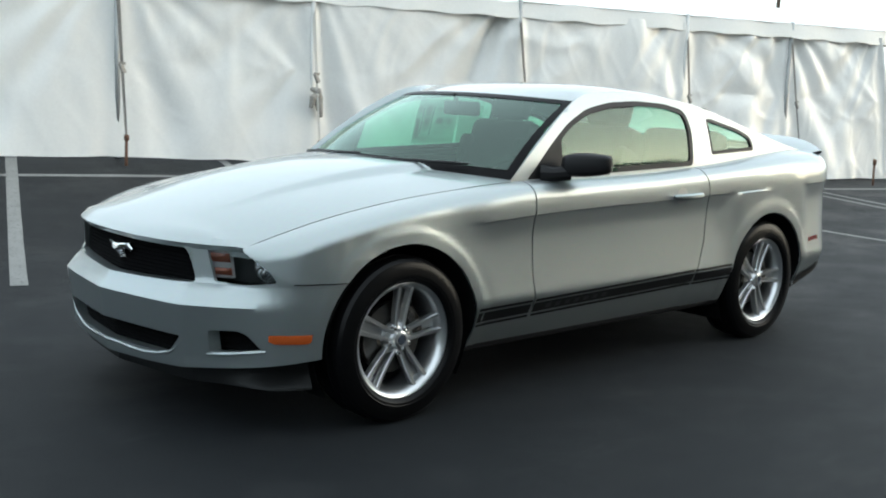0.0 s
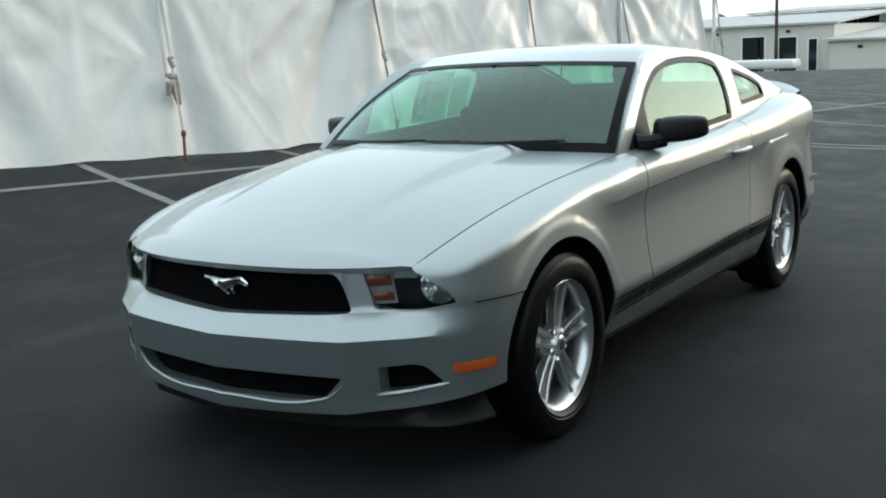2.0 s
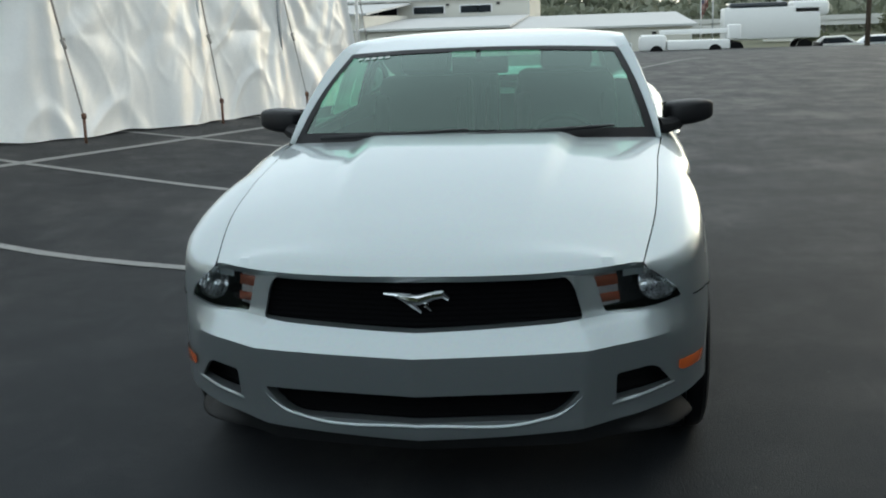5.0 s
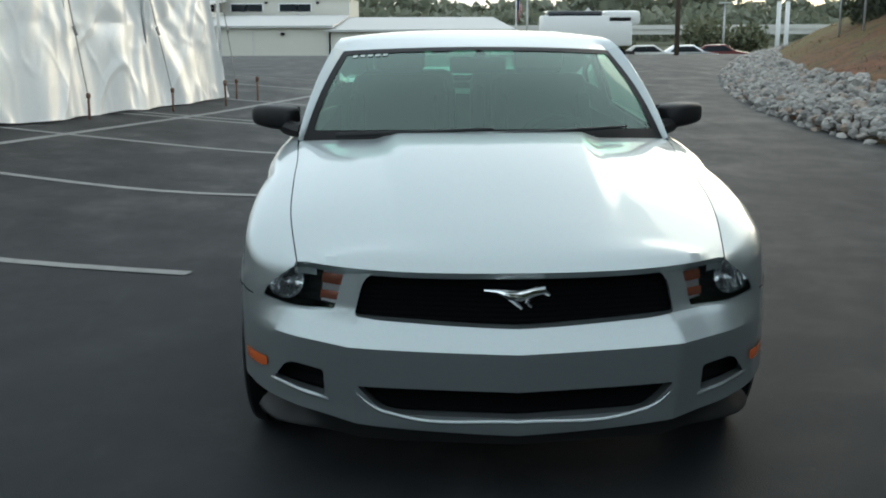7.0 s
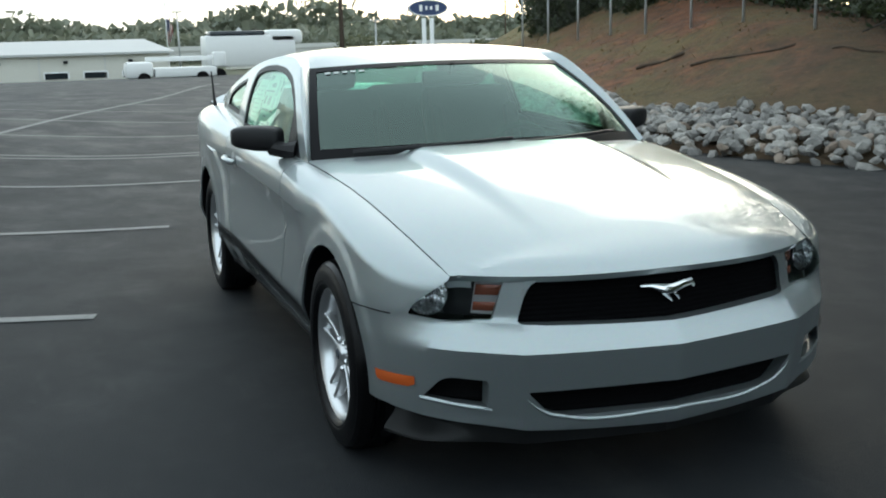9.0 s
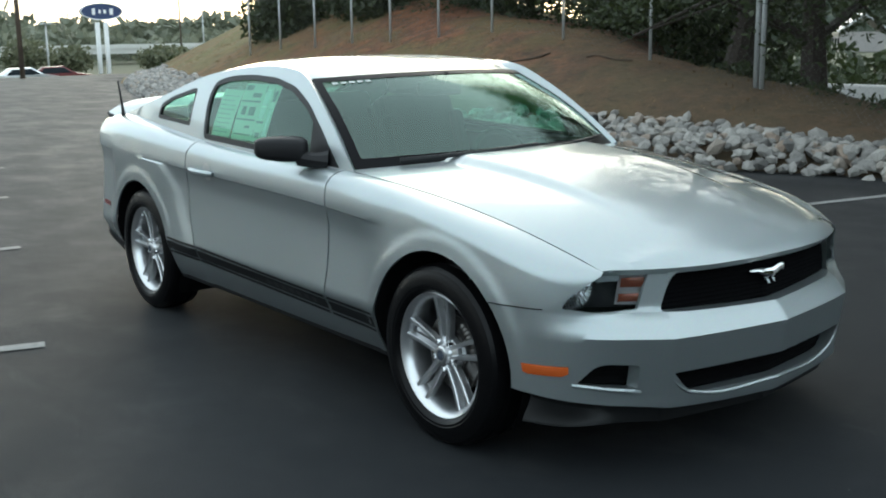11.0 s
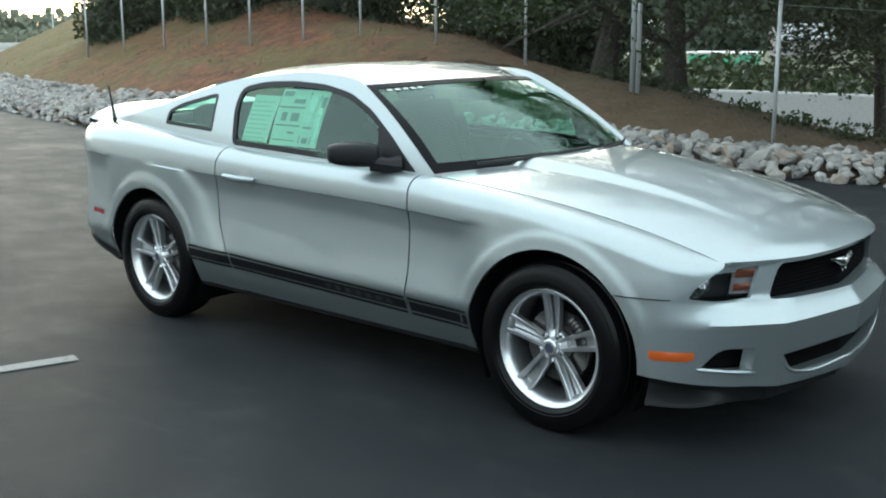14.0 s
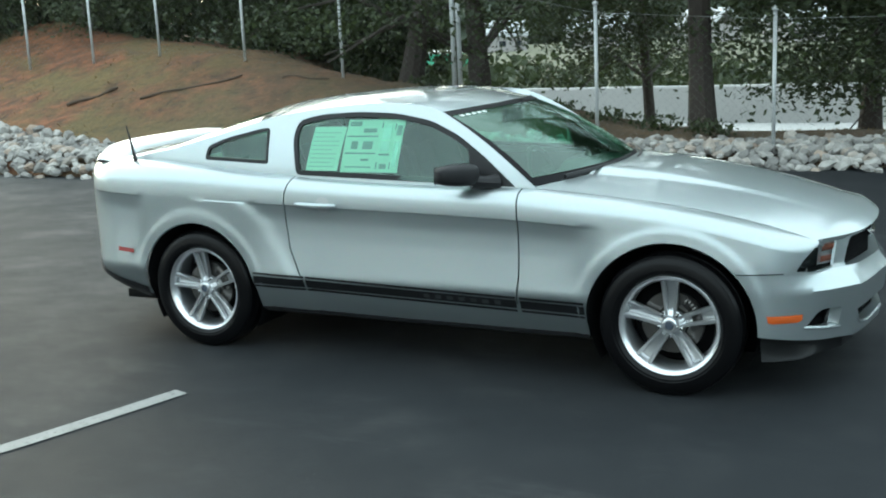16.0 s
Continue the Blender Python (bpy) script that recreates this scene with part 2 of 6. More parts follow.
stone = mat("pale_quarry_stone", (0.36, 0.36, 0.36), 0.85)
nt, b = nodes(stone)
oi = nt.nodes.new("ShaderNodeObjectInfo")
ge = nt.nodes.new("ShaderNodeNewGeometry")
both = nt.nodes.new("ShaderNodeMath")
both.operation = "ADD"
nt.links.new(oi.outputs["Random"], both.inputs[0])
nt.links.new(ge.outputs["Random Per Island"], both.inputs[1])
fr = nt.nodes.new("ShaderNodeMath")
fr.operation = "FRACT"
nt.links.new(both.outputs[0], fr.inputs[0])
tone = ramp(nt, fr.outputs[0], [(0, (0.165, 0.158, 0.148)), (0.35, (0.27, 0.258, 0.24)), (0.8, (0.40, 0.382, 0.35)), (1, (0.28, 0.215, 0.165))])
n1 = noise_tex(nt, 9, 6, rough=0.65)
nt.links.new(mix(nt, 1.0, tone, ramp(nt, n1, [(0.3, g3(0.65)), (0.7, g3(1.15))]), "MULTIPLY"), b.inputs["Base Color"])
bump(nt, b, n1, 0.6, 0.03)


# ---- mesh helpers ----
def link(name, bm, material, parent=None, label="", smooth=True, recalc=True, out=None):
    me = bpy.data.meshes.new(name)
    if recalc:
        bmesh.ops.recalc_face_normals(bm, faces=bm.faces)
    if out and sum((f.normal * f.calc_area()).dot(Vector(out)) for f in bm.faces) < 0:
        bmesh.ops.reverse_faces(bm, faces=bm.faces)
    if smooth:
        for e in bm.edges:
            if len(e.link_faces) == 2 and e.calc_face_angle() > 0.40:
                e.smooth = False
    bm.to_mesh(me)
    bm.free()
    for p in me.polygons:
        p.use_smooth = smooth
    for m in material if isinstance(material, (list, tuple)) else [material]:
        me.materials.append(m)
    ob = new(name, me)
    if parent:
        ob.parent = parent
    if label:
        ob["label"] = label
    return ob


def part(name, bm, material, parent, label="", smooth=True, recalc=True, out=None):
    return link(name, bm, material, parent, label, smooth, recalc, out)


def thing(name, label, category, group="", kind="", m=None):
    ob = new(name)
    ob.empty_display_size = 0.2
    if m is not None:
        ob.matrix_world = m
    return tagged(ob, label, category, group, kind)


def grid(fn, us, vs, bm=None, closed_u=False, mi=0):
    """A sheet of quads: fn(u, v) gives the place."""
    bm = bm or bmesh.new()
    rows = [[bm.verts.new(fn(u, v)) for v in vs] for u in us]
    if closed_u:
        rows.append(rows[0])
    for a, c in zip(rows, rows[1:]):
        for k in range(len(vs) - 1):
            q = [a[k], a[k + 1], c[k + 1], c[k]]
            if len(set(q)) == 4:
                bm.faces.new(q).material_index = mi
    return bm


def box(bm, cx, cy, cz, sx, sy, sz, m=None, bevel=0.0, mi=0):
    mm = Matrix.Translation((cx, cy, cz)) @ Matrix.Diagonal((sx, sy, sz, 1))
    if m is not None:
        mm = m @ mm
    geo = bmesh.ops.create_cube(bm, size=1, matrix=mm)
    faces = {f for v in geo["verts"] for f in v.link_faces}
    for f in faces:
        f.material_index = mi
    if bevel:
        bmesh.ops.bevel(bm, geom=list({e for f in faces for e in f.edges}), offset=bevel, segments=2, affect="EDGES", profile=0.5)
    return bm


def tube(bm, pts, radius, n=8, cap=True, mi=0):
    """A round bar along pts; radius a number or one per point."""
    pts = [Vector(p) for p in pts]
    rad = radius if isinstance(radius, (list, tuple)) else [radius] * len(pts)
    rings, up = [], Vector((0.13, 0.31, 0.94)).normalized()
    for i, p in enumerate(pts):
        d = (pts[min(i + 1, len(pts) - 1)] - pts[max(i - 1, 0)]).normalized()
        a = d.cross(up)
        if a.length < 0.1:
            a = d.cross(Vector((1, 0, 0)))
        a.normalize()
        c = d.cross(a)
        rings.append([bm.verts.new(p + rad[i] * (a * math.cos(2 * math.pi * k / n) + c * math.sin(2 * math.pi * k / n))) for k in range(n)])
    for r, s in zip(rings, rings[1:]):
        for k in range(n):
            bm.faces.new((r[k], r[(k + 1) % n], s[(k + 1) % n], s[k])).material_index = mi
    if cap:
        for r in (rings[0], rings[-1]):
            bm.faces.new(r).material_index = mi
    return bm


def lathe(bm, prof, n=48, axis="y", closed=False):
    """Turns (radius, offset along the axis) round the axis."""
    def at(u, v):
        r, o = prof[v]
        a = 2 * math.pi * u / n
        x, z = r * math.cos(a), r * math.sin(a)
        return (x, o, z) if axis == "y" else (x, z, o)
    return grid(at, range(n), range(len(prof)), bm, closed_u=True)


def curve(xs, ys):
    """A smooth curve through knots, by cubic Hermite pieces with limited slopes."""
    xs, ys = np.array(xs, float), np.array(ys, float)
    if xs[0] > xs[-1]:
        xs, ys = xs[::-1], ys[::-1]
    h, d = np.diff(xs), np.diff(ys) / np.diff(xs)
    m = np.concatenate([[d[0]], (d[:-1] * h[1:] + d[1:] * h[:-1]) / (h[1:] + h[:-1]), [d[-1]]])

    def at(x):
        i = int(np.clip(np.searchsorted(xs, x) - 1, 0, len(h) - 1))
        t = min(1.0, max(0.0, (x - xs[i]) / h[i]))
        return float((2 * t**3 - 3 * t**2 + 1) * ys[i] + (t**3 - 2 * t**2 + t) * h[i] * m[i] + (3 * t**2 - 2 * t**3) * ys[i + 1] + (t**3 - t**2) * h[i] * m[i + 1])
    return at


def sstep(a, z, x):
    t = min(1.0, max(0.0, (x - a) / (z - a)))
    return t * t * (3 - 2 * t)


def lerp(a, z, t):
    return a + (z - a) * t


def rounded(poly, r, n=5):
    """Polygon with its corners rounded off; r a radius or one per corner."""
    out = []
    for i, p in enumerate(poly):
        p, a, z = Vector(p), Vector(poly[i - 1]), Vector(poly[(i + 1) % len(poly)])
        q = r[i] if isinstance(r, (list, tuple)) else r
        u, w = (a - p), (z - p)
        q = min(q, u.length * 0.48, w.length * 0.48)
        s, e = p + u.normalized() * q, p + w.normalized() * q
        for k in range(n + 1):
            t = k / n
            out.append((1 - t) ** 2 * s + 2 * t * (1 - t) * p + t * t * e)
    return out


def hull(poly):
    """Convex outline round the points."""
    ps = sorted({(round(p[0], 6), round(p[1], 6)) for p in poly})
    def chain(seq):
        out = []
        for p in seq:
            while len(out) > 1 and (out[-1][0] - out[-2][0]) * (p[1] - out[-2][1]) - (out[-1][1] - out[-2][1]) * (p[0] - out[-2][0]) <= 1e-9:
                out.pop()
            out.append(p)
        return out[:-1]
    return [Vector(p) for p in chain(ps) + chain(ps[::-1])]


def cut(bm, poly, ax, keep="out", side=None):
    """Splits the sheet along a convex outline drawn in the two axes ax and drops the faces inside (keep='out') or outside it."""
    i, j = ax
    k = 3 - i - j
    poly = hull(poly)
    area = sum(a.x * z.y - z.x * a.y for a, z in zip(poly, poly[1:] + poly[:1]))
    if area < 0:
        poly = poly[::-1]
    lo = [min(p[a] for p in poly) for a in (0, 1)]
    hi = [max(p[a] for p in poly) for a in (0, 1)]
    for a, z in zip(poly, poly[1:] + poly[:1]):
        d = z - a
        if d.length < 1e-6:
            continue
        no = Vector((0, 0, 0))
        no[i], no[j] = d.y, -d.x
        co = Vector((0, 0, 0))
        co[i], co[j] = a.x, a.y
        fs = []
        for f in bm.faces:
            if side is not None and f.verts[0].co[k] * side < 0:
                continue
            ci, cj = [v.co[i] for v in f.verts], [v.co[j] for v in f.verts]
            if max(ci) > lo[0] and min(ci) < hi[0] and max(cj) > lo[1] and min(cj) < hi[1]:
                fs.append(f)
        geo = fs + list({e for f in fs for e in f.edges}) + list({v for f in fs for v in f.verts})
        bmesh.ops.bisect_plane(bm, geom=geo, dist=1e-6, plane_co=co, plane_no=no)

    def inside(f):
        c = f.calc_center_median()
        if side is not None and c[k] * side < 0:
            return False
        p = Vector((c[i], c[j]))
        return all((z - a).x * (p - a).y - (z - a).y * (p - a).x >= -1e-7 for a, z in zip(poly, poly[1:] + poly[:1]))
    drop = [f for f in bm.faces if inside(f) == (keep == "out")]
    bmesh.ops.delete(bm, geom=drop, context="FACES")
    return bm


def flange(bm, poly, ax, vec, tol=0.004, side=None):
    """Folds the rim of an opening inwards by vec."""
    i, j = ax
    k = 3 - i - j
    poly = [Vector(p) for p in poly]

    def near(v):
        if side is not None and v.co[k] * side < 0:
            return False
        p = Vector((v.co[i], v.co[j]))
        for a, z in zip(poly, poly[1:] + poly[:1]):
            d = z - a
            t = min(1, max(0, (p - a).dot(d) / max(d.length_squared, 1e-12)))
            if (a + d * t - p).length < tol:
                return True
        return False
    es = [e for e in bm.edges if e.is_boundary and near(e.verts[0]) and near(e.verts[1])]
    r = bmesh.ops.extrude_edge_only(bm, edges=es)
    bmesh.ops.translate(bm, vec=vec, verts=[v for v in r["geom"] if isinstance(v, bmesh.types.BMVert)])


def mirrored(bm):
    """Adds the mirror image across the car's middle plane."""
    r = bmesh.ops.duplicate(bm, geom=list(bm.faces) + list(bm.edges) + list(bm.verts))
    vs = [g for g in r["geom"] if isinstance(g, bmesh.types.BMVert)]
    for v in vs:
        v.co.y = -v.co.y
    bmesh.ops.reverse_faces(bm, faces=[g for g in r["geom"] if isinstance(g, bmesh.types.BMFace)])
    return bm


def flipped(bm):
    for v in bm.verts:
        v.co.y = -v.co.y
    bmesh.ops.reverse_faces(bm, faces=bm.faces)
    return bm


def copy_bm(bm):
    return bm.copy()


def frange(a, z, n):
    return [a + (z - a) * k / (n - 1) for k in range(n)]

# ---- the lot ----
def lot_z(x, y):
    """Height of the paving: level round the car, rising to the tent, falling off far behind."""
    d = -(y + 0.26 * x) - 3.5
    rise = 0.5 * (d + math.sqrt(d * d + 0.6)) - 0.021
    f = 1 - 0.4 * min(1.0, max(0.0, (-x - 1) / 9))
    z = min(0.14 * max(0.0, rise) * f, 0.75) * (1 - sstep(-14, -26, x))
    return z - 0.022 * max(0.0, -x - 30)


YR = curve([-60, -34, -28, -22, -16, -12, -8, -5, -3, -1, 2, 12, 40], [24, 12, 9.6, 7.6, 6.1, 5.4, 5.15, 5.6, 6.35, 6.95, 7.0, 6.6, 6.0])
CREST = curve([-60, -36, -30, -22, -16, -12, -10, -8.2, -6.3, -4.2, -2, 0.3, 3, 12], [0.2, 1.6, 3.4, 3.2, 2.6, 1.95, 1.72, 1.48, 1.16, 0.86, 0.48, 0.28, 0.22, 0.2])


def bank_z(x, y):
    """Height of the earth bank with its toe of broken stone."""
    d = y - YR(x)
    lump = 0.10 * noise.noise((x * 0.5, y * 0.5, 0)) + 0.05 * noise.noise((x * 1.7, y * 1.7, 3))
    top = CREST(x)
    z = min(0.30 * d if d < 1.2 else 0.36 + 0.47 * (d - 1.2), 9)
    z = top - 0.22 * math.log1p(math.exp((top - z) / 0.22)) if z < top + 1.5 else top
    back = d - 1.2 - max(0.0, top - 0.36) / 0.47 - 0.8
    if x > -9:
        z -= sstep(0, 3.0, back) * (top + 0.62) * sstep(-9, -5, x)
    else:
        z -= 0.10 * max(0, min(6, back))
    return max(-0.75, z + lump * sstep(0.2, 1.6, d)) if d > 0 else -0.06


xs = sorted(set([round(-30 + 0.5 * k, 3) for k in range(85)] + [-31 - 3 * k for k in range(11)] + [15, 20, 30, 45]))
ys = [round(-12 + 0.5 * k, 3) for k in range(50)] + [15, 18, 22, 26, 30]
ys = [-60, -40, -28, -20, -15] + ys
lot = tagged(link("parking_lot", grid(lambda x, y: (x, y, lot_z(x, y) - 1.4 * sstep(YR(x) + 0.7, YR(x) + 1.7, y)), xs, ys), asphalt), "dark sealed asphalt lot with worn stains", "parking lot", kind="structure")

far_land = bmesh.new()
grid(lambda x, y: (x, y, -0.9 - 0.016 * max(0.0, min(90.0, -x - 35))), [-3000, -700, -300, -160, -110, -80, -60, -30, 0, 60, 300, 3000], [-3000, -500, -150, -60, 0, 40, 100, 300, 3000], far_land)
tagged(link("ground", far_land, varied("rough_meadow", (0.065, 0.07, 0.035), 0.95, 0.3, 0.05, 2)), "rough green grassland round the lot", "ground", kind="structure")

bx = [round(-38 + 0.4 * k, 3) for k in range(140)]
bank = tagged(link("earth_bank", grid(lambda x, d: (x, YR(x) - 0.3 + d, bank_z(x, YR(x) - 0.3 + d)), bx, [0.3 * k for k in range(25)] + [8.0]), clay), "red clay bank with thin dry grass", "bank", kind="structure")


# painted bays
def stripe_on_lot(a, z, width, name="bay_line"):
    a, z = Vector(a), Vector(z)
    d = (z - a)
    n = Vector((-d.y, d.x)).normalized() * width / 2
    steps = max(2, int(d.length / 0.35))
    bm = bmesh.new()

    def at(u, v):
        wob = 0.008 * noise.noise((a.x + u * d.length * 2, v, 1))
        p = a + d * u + n * (v + wob * 6)
        return (p.x, p.y, lot_z(p.x, p.y) + 0.006)
    grid(at, frange(0, 1, steps), [-1, 0, 1], bm)
    return part(name, bm, line_paint, lot)


stripe_on_lot((1.56, -2.62), (-0.6, -8.4), 0.11)
for k in range(0, 9):
    ex, ey = -0.95 - 2.74 * k, -1.63 + 0.70 * min(k, 4)
    lean = (0.26, 0.13, 0.06, 0.02)[min(k, 3)]
    for off in ((-0.16, 0.16) if k == 3 else (0,)):
        stripe_on_lot((ex + off, ey), (ex + off - lean * 6.0, ey - 6.0), 0.10)
stripe_on_lot((6, -7.95), (-34, 4.22), 0.10, "bay_divider_line")
stripe_on_lot((-1.12, 4.35), (-0.72, 6.3), 0.10)


# ---- stones along the toe of the bank ----
def stone_mesh(seed):
    bm = bmesh.new()
    bmesh.ops.create_icosphere(bm, subdivisions=1, radius=1)
    r = random.Random(seed)
    sx, sy, sz = r.uniform(0.8, 1.25), r.uniform(0.65, 0.95), r.uniform(0.5, 0.8)
    for v in bm.verts:
        f = 1 + 0.50 * noise.noise(v.co * 1.1 + Vector((seed * 7.3, 0, 0))) + r.uniform(-0.08, 0.08)
        v.co = Vector((v.co.x * sx * f, v.co.y * sy * f, v.co.z * sz * f))
    me = bpy.data.meshes.new("stone")
    bm.to_mesh(me)
    bm.free()
    me.materials.append(stone)
    return me


stone_kinds = [stone_mesh(k) for k in range(14)]
rockery = thing("stone_toe", "loose pale grey quarry stones piled along the bank", "rocks", kind="structure")
rs = random.Random(4)
spots = []
for x in np.arange(-34, 9, 0.115):
    for k in range(13):
        d = 0.02 + k * 0.112
        px, pd = x + rs.uniform(-0.09, 0.09), d + rs.uniform(-0.08, 0.08)
        wide = 1.25 + 0.25 * math.sin(px * 0.9) + 0.35 * sstep(-6, -12, px)
        if pd < wide:
            py = YR(px) + pd
            spots.append((px, py, bank_z(px, py) + 0.05 * rs.random() + 0.02 + 0.10 * math.exp(-((pd - 0.35) / 0.35) ** 2), rs.uniform(0.055, 0.108) * (1.3 if rs.random() < 0.15 else 1), rs.randrange(14), [rs.uniform(0, 6.28) for _ in range(3)]))
near = sorted(spots, key=lambda s: (s[0] + 2.6) ** 2 + (0.8 * (s[1] - 6.4)) ** 2)
for x, y, z, r, kind, e in near[:300]:
    ob = new("stone", stone_kinds[kind])
    ob.parent = rockery
    ob.location, ob.rotation_euler, ob.scale = (x, y, z), (e[0] * 0.12, e[1] * 0.12, e[2]), (r, r, r)
rest = []
faces_rest = []
for x, y, z, r, kind, e in near[300:]:
    m = Matrix.LocRotScale((x, y, z), Euler((e[0] * 0.12, e[1] * 0.12, e[2])), (r, r, r))
    base = len(rest)
    rest += [tuple(m @ v.co) for v in stone_kinds[kind].vertices]
    faces_rest += [[base + i for i in p.vertices] for p in stone_kinds[kind].polygons]
me = bpy.data.meshes.new("loose_stones")
me.from_pydata(rest, [], faces_rest)
me.materials.append(stone)
ob = new("loose_stones", me)
ob.parent = rockery
ob["kind"] = "stuff"

# dry grass tufts on the bank
bm = bmesh.new()
rs = random.Random(9)
for _ in range(6000):
    x = rs.uniform(-30, 5)
    d = rs.uniform(1.35, 4.6)
    y = YR(x) + d
    if noise.noise((x * 0.35, y * 0.35, 8)) < -0.02 and rs.random() < 0.8:
        continue
    z = bank_z(x, y)
    for _ in range(2):
        a, h, w = rs.uniform(0, 6.28), rs.uniform(0.015, 0.045), rs.uniform(0.004, 0.009)
        dx, dy = math.cos(a), math.sin(a)
        lean = rs.uniform(0, 0.09)
        q = [(x - dy * w, y + dx * w, z - 0.01), (x + dy * w, y - dx * w, z - 0.01), (x + dx * lean, y + dy * lean, z + h)]
        bm.faces.new([bm.verts.new(p) for p in q])
        x, y = x + rs.uniform(-0.06, 0.06), y + rs.uniform(-0.06, 0.06)
tagged(link("grass_tufts", bm, grass_mat, smooth=False, recalc=False), "sparse dry grass on the red bank", "grass", kind="stuff")


def log_on_bank(a, z, r):
    bm = bmesh.new()
    n = 9
    pts = []
    for k in range(n):
        x, y = lerp(a[0], z[0], k / (n - 1)), lerp(a[1], z[1], k / (n - 1))
        pts.append((x, y, bank_z(x, y) + r * 0.7 + 0.02 * math.sin(k)))
    tube(bm, pts, [r * (0.8 + 0.2 * math.sin(k * 2.1)) for k in range(n)], 7)
    tagged(link("fallen_branch", bm, wood_dark), "dark fallen branch lying on the clay bank", "branch", group="branches on the bank")


log_on_bank((-9.1, 7.45), (-7.7, 8.25), 0.022)
log_on_bank((-10.6, 7.4), (-9.9, 7.85), 0.032)
log_on_bank((-7.0, 8.3), (-6.3, 8.55), 0.016)

# ---- chain-link fence along the crest ----
fence_pts = [(-20.5, 9.9), (-18.4, 9.6), (-16.4, 9.35), (-14.6, 9.15), (-13.0, 9.0), (-11.4, 8.95), (-9.9, 8.95), (-8.1, 8.9), (-6.2, 8.8), (-4.1, 8.5), (-1.85, 8.0), (0.45, 7.75), (2.9, 7.6), (5.4, 7.5)]
fence = thing("chain_link_fence", "grey galvanised chain-link fence on the bank crest", "fence")
FENCE_H = 1.62
for k, (x, y) in enumerate(fence_pts):
    z = bank_z(x, y)
    bm = bmesh.new()
    hi = 2.6 if k == 9 else FENCE_H + 0.1
    for off in ((-0.045, 0.045) if k == 9 else (0,)):
        tube(bm, [(x + off, y, z - 0.3), (x + off, y, z + hi)], 0.024 if k != 9 else 0.034, 8)
        tube(bm, [(x + off, y, z + hi), (x + off, y, z + hi + 0.03), (x + off, y, z + hi + 0.05)], [0.04, 0.04, 0.012], 8)
    part("post", bm, galv, fence)
wire = varied("dull_zinc_wire", (0.16, 0.165, 0.16), 0.7, 0.1)
bm = bmesh.new()
for (x0, y0), (x1, y1) in zip(fence_pts, fence_pts[1:]):
    z0, z1 = bank_z(x0, y0), bank_z(x1, y1)
    ln = math.hypot(x1 - x0, y1 - y0)
    n = int(ln / 0.11)
    def fp(s, h):
        t = s / n
        return Vector((lerp(x0, x1, t), lerp(y0, y1, t) - 0.04, lerp(z0, z1, t) + h))
    for k in range(-int(FENCE_H / 0.11), n):
        for sg in (1, -1):
            a_s, z_s = k, k + FENCE_H / 0.11
            ha, hz = (0.04, FENCE_H) if sg > 0 else (FENCE_H, 0.04)
            ca, cz = max(a_s, 0), min(z_s, n)
            if cz <= ca:
                continue
            la, lz = lerp(ha, hz, (ca - a_s) / (z_s - a_s)), lerp(ha, hz, (cz - a_s) / (z_s - a_s))
            tube(bm, [fp(ca, la), fp(cz, lz)], 0.0007, 3, cap=False)
    tube(bm, [fp(0, FENCE_H), fp(n, FENCE_H)], 0.003, 4, cap=False)
ob = part("chain_link_mesh", bm, wire, fence, recalc=False)
ob["kind"] = "stuff"

# ---- event tent ----
TA = Vector((7.0, -9.20))
TB = Vector((-12.15, -3.376))
TDIR = (TB - TA).normalized()
TN = Vector((TDIR.y, -TDIR.x))
if TN.y < 0:
    TN = -TN
TLEN = (TB - TA).length
EAVE = 2.36
tent_pole_s = [(Vector((x, -0.304 * x - 7.07)) - TA).dot(TDIR) for x in (5.3, 3.1, 1.0, -1.11, -3.17, -5.75, -8.23, -10.0)] + [TLEN]
tent = thing("event_tent", "white vinyl event tent with draped side walls", "tent")


def fold(s, h):
    """How far the hanging wall stands out at s metres along and h (0 hem, 1 eave)."""
    f = 0.06 * noise.noise((s * 0.75, h * 0.35, 2.0)) + 0.016 * noise.noise((s * 2.6 + h * 0.7, h * 0.5, 5.0))
    order = sorted(range(len(tent_pole_s)), key=lambda i: abs(tent_pole_s[i] - s))[:2]
    d = abs(s - tent_pole_s[order[0]])
    f += 0.05 * math.exp(-(d / 0.10) ** 2) * (0.4 + 0.6 * h)
    # drapes that fan out from where the sheet is tied to each pole
    for i in order:
        dd = s - tent_pole_s[i]
        w = max(0.0, 1 - abs(dd) / 2.2)
        for top, amp, fr in ((1.06, 0.13, 2.6), (0.55, 0.03, 2.0)):
            th = math.atan2(dd, (abs(top - h) + 0.12) * 2.2)
            n = noise.noise((th * fr + i * 5.3, 0.25 * h, 3.0 + top))
            f += w * amp * (0.35 - 2.6 * n * n) * min(1.0, abs(dd) * 2.5 + 0.2)
    r = noise.noise((s * 1.1 - h * 0.8, h * 1.2, 9.0))
    f += 0.012 * math.exp(-(r / 0.09) ** 2)
    r = noise.noise((s * 2.1 + h * 1.6, h * 2.4, 14.0))
    f += 0.004 * math.exp(-(r / 0.06) ** 2)
    r = noise.noise((s * 3.4 - h * 3.0, h * 3.1, 21.0))
    f += 0.002 * math.exp(-(r / 0.07) ** 2)
    slack = lerp(0.95, 1.9, sstep(9.0, 14.0, s))
    return slack * f * (0.7 + 0.4 * (1 - h)) + 0.10 * (1 - h) ** 2


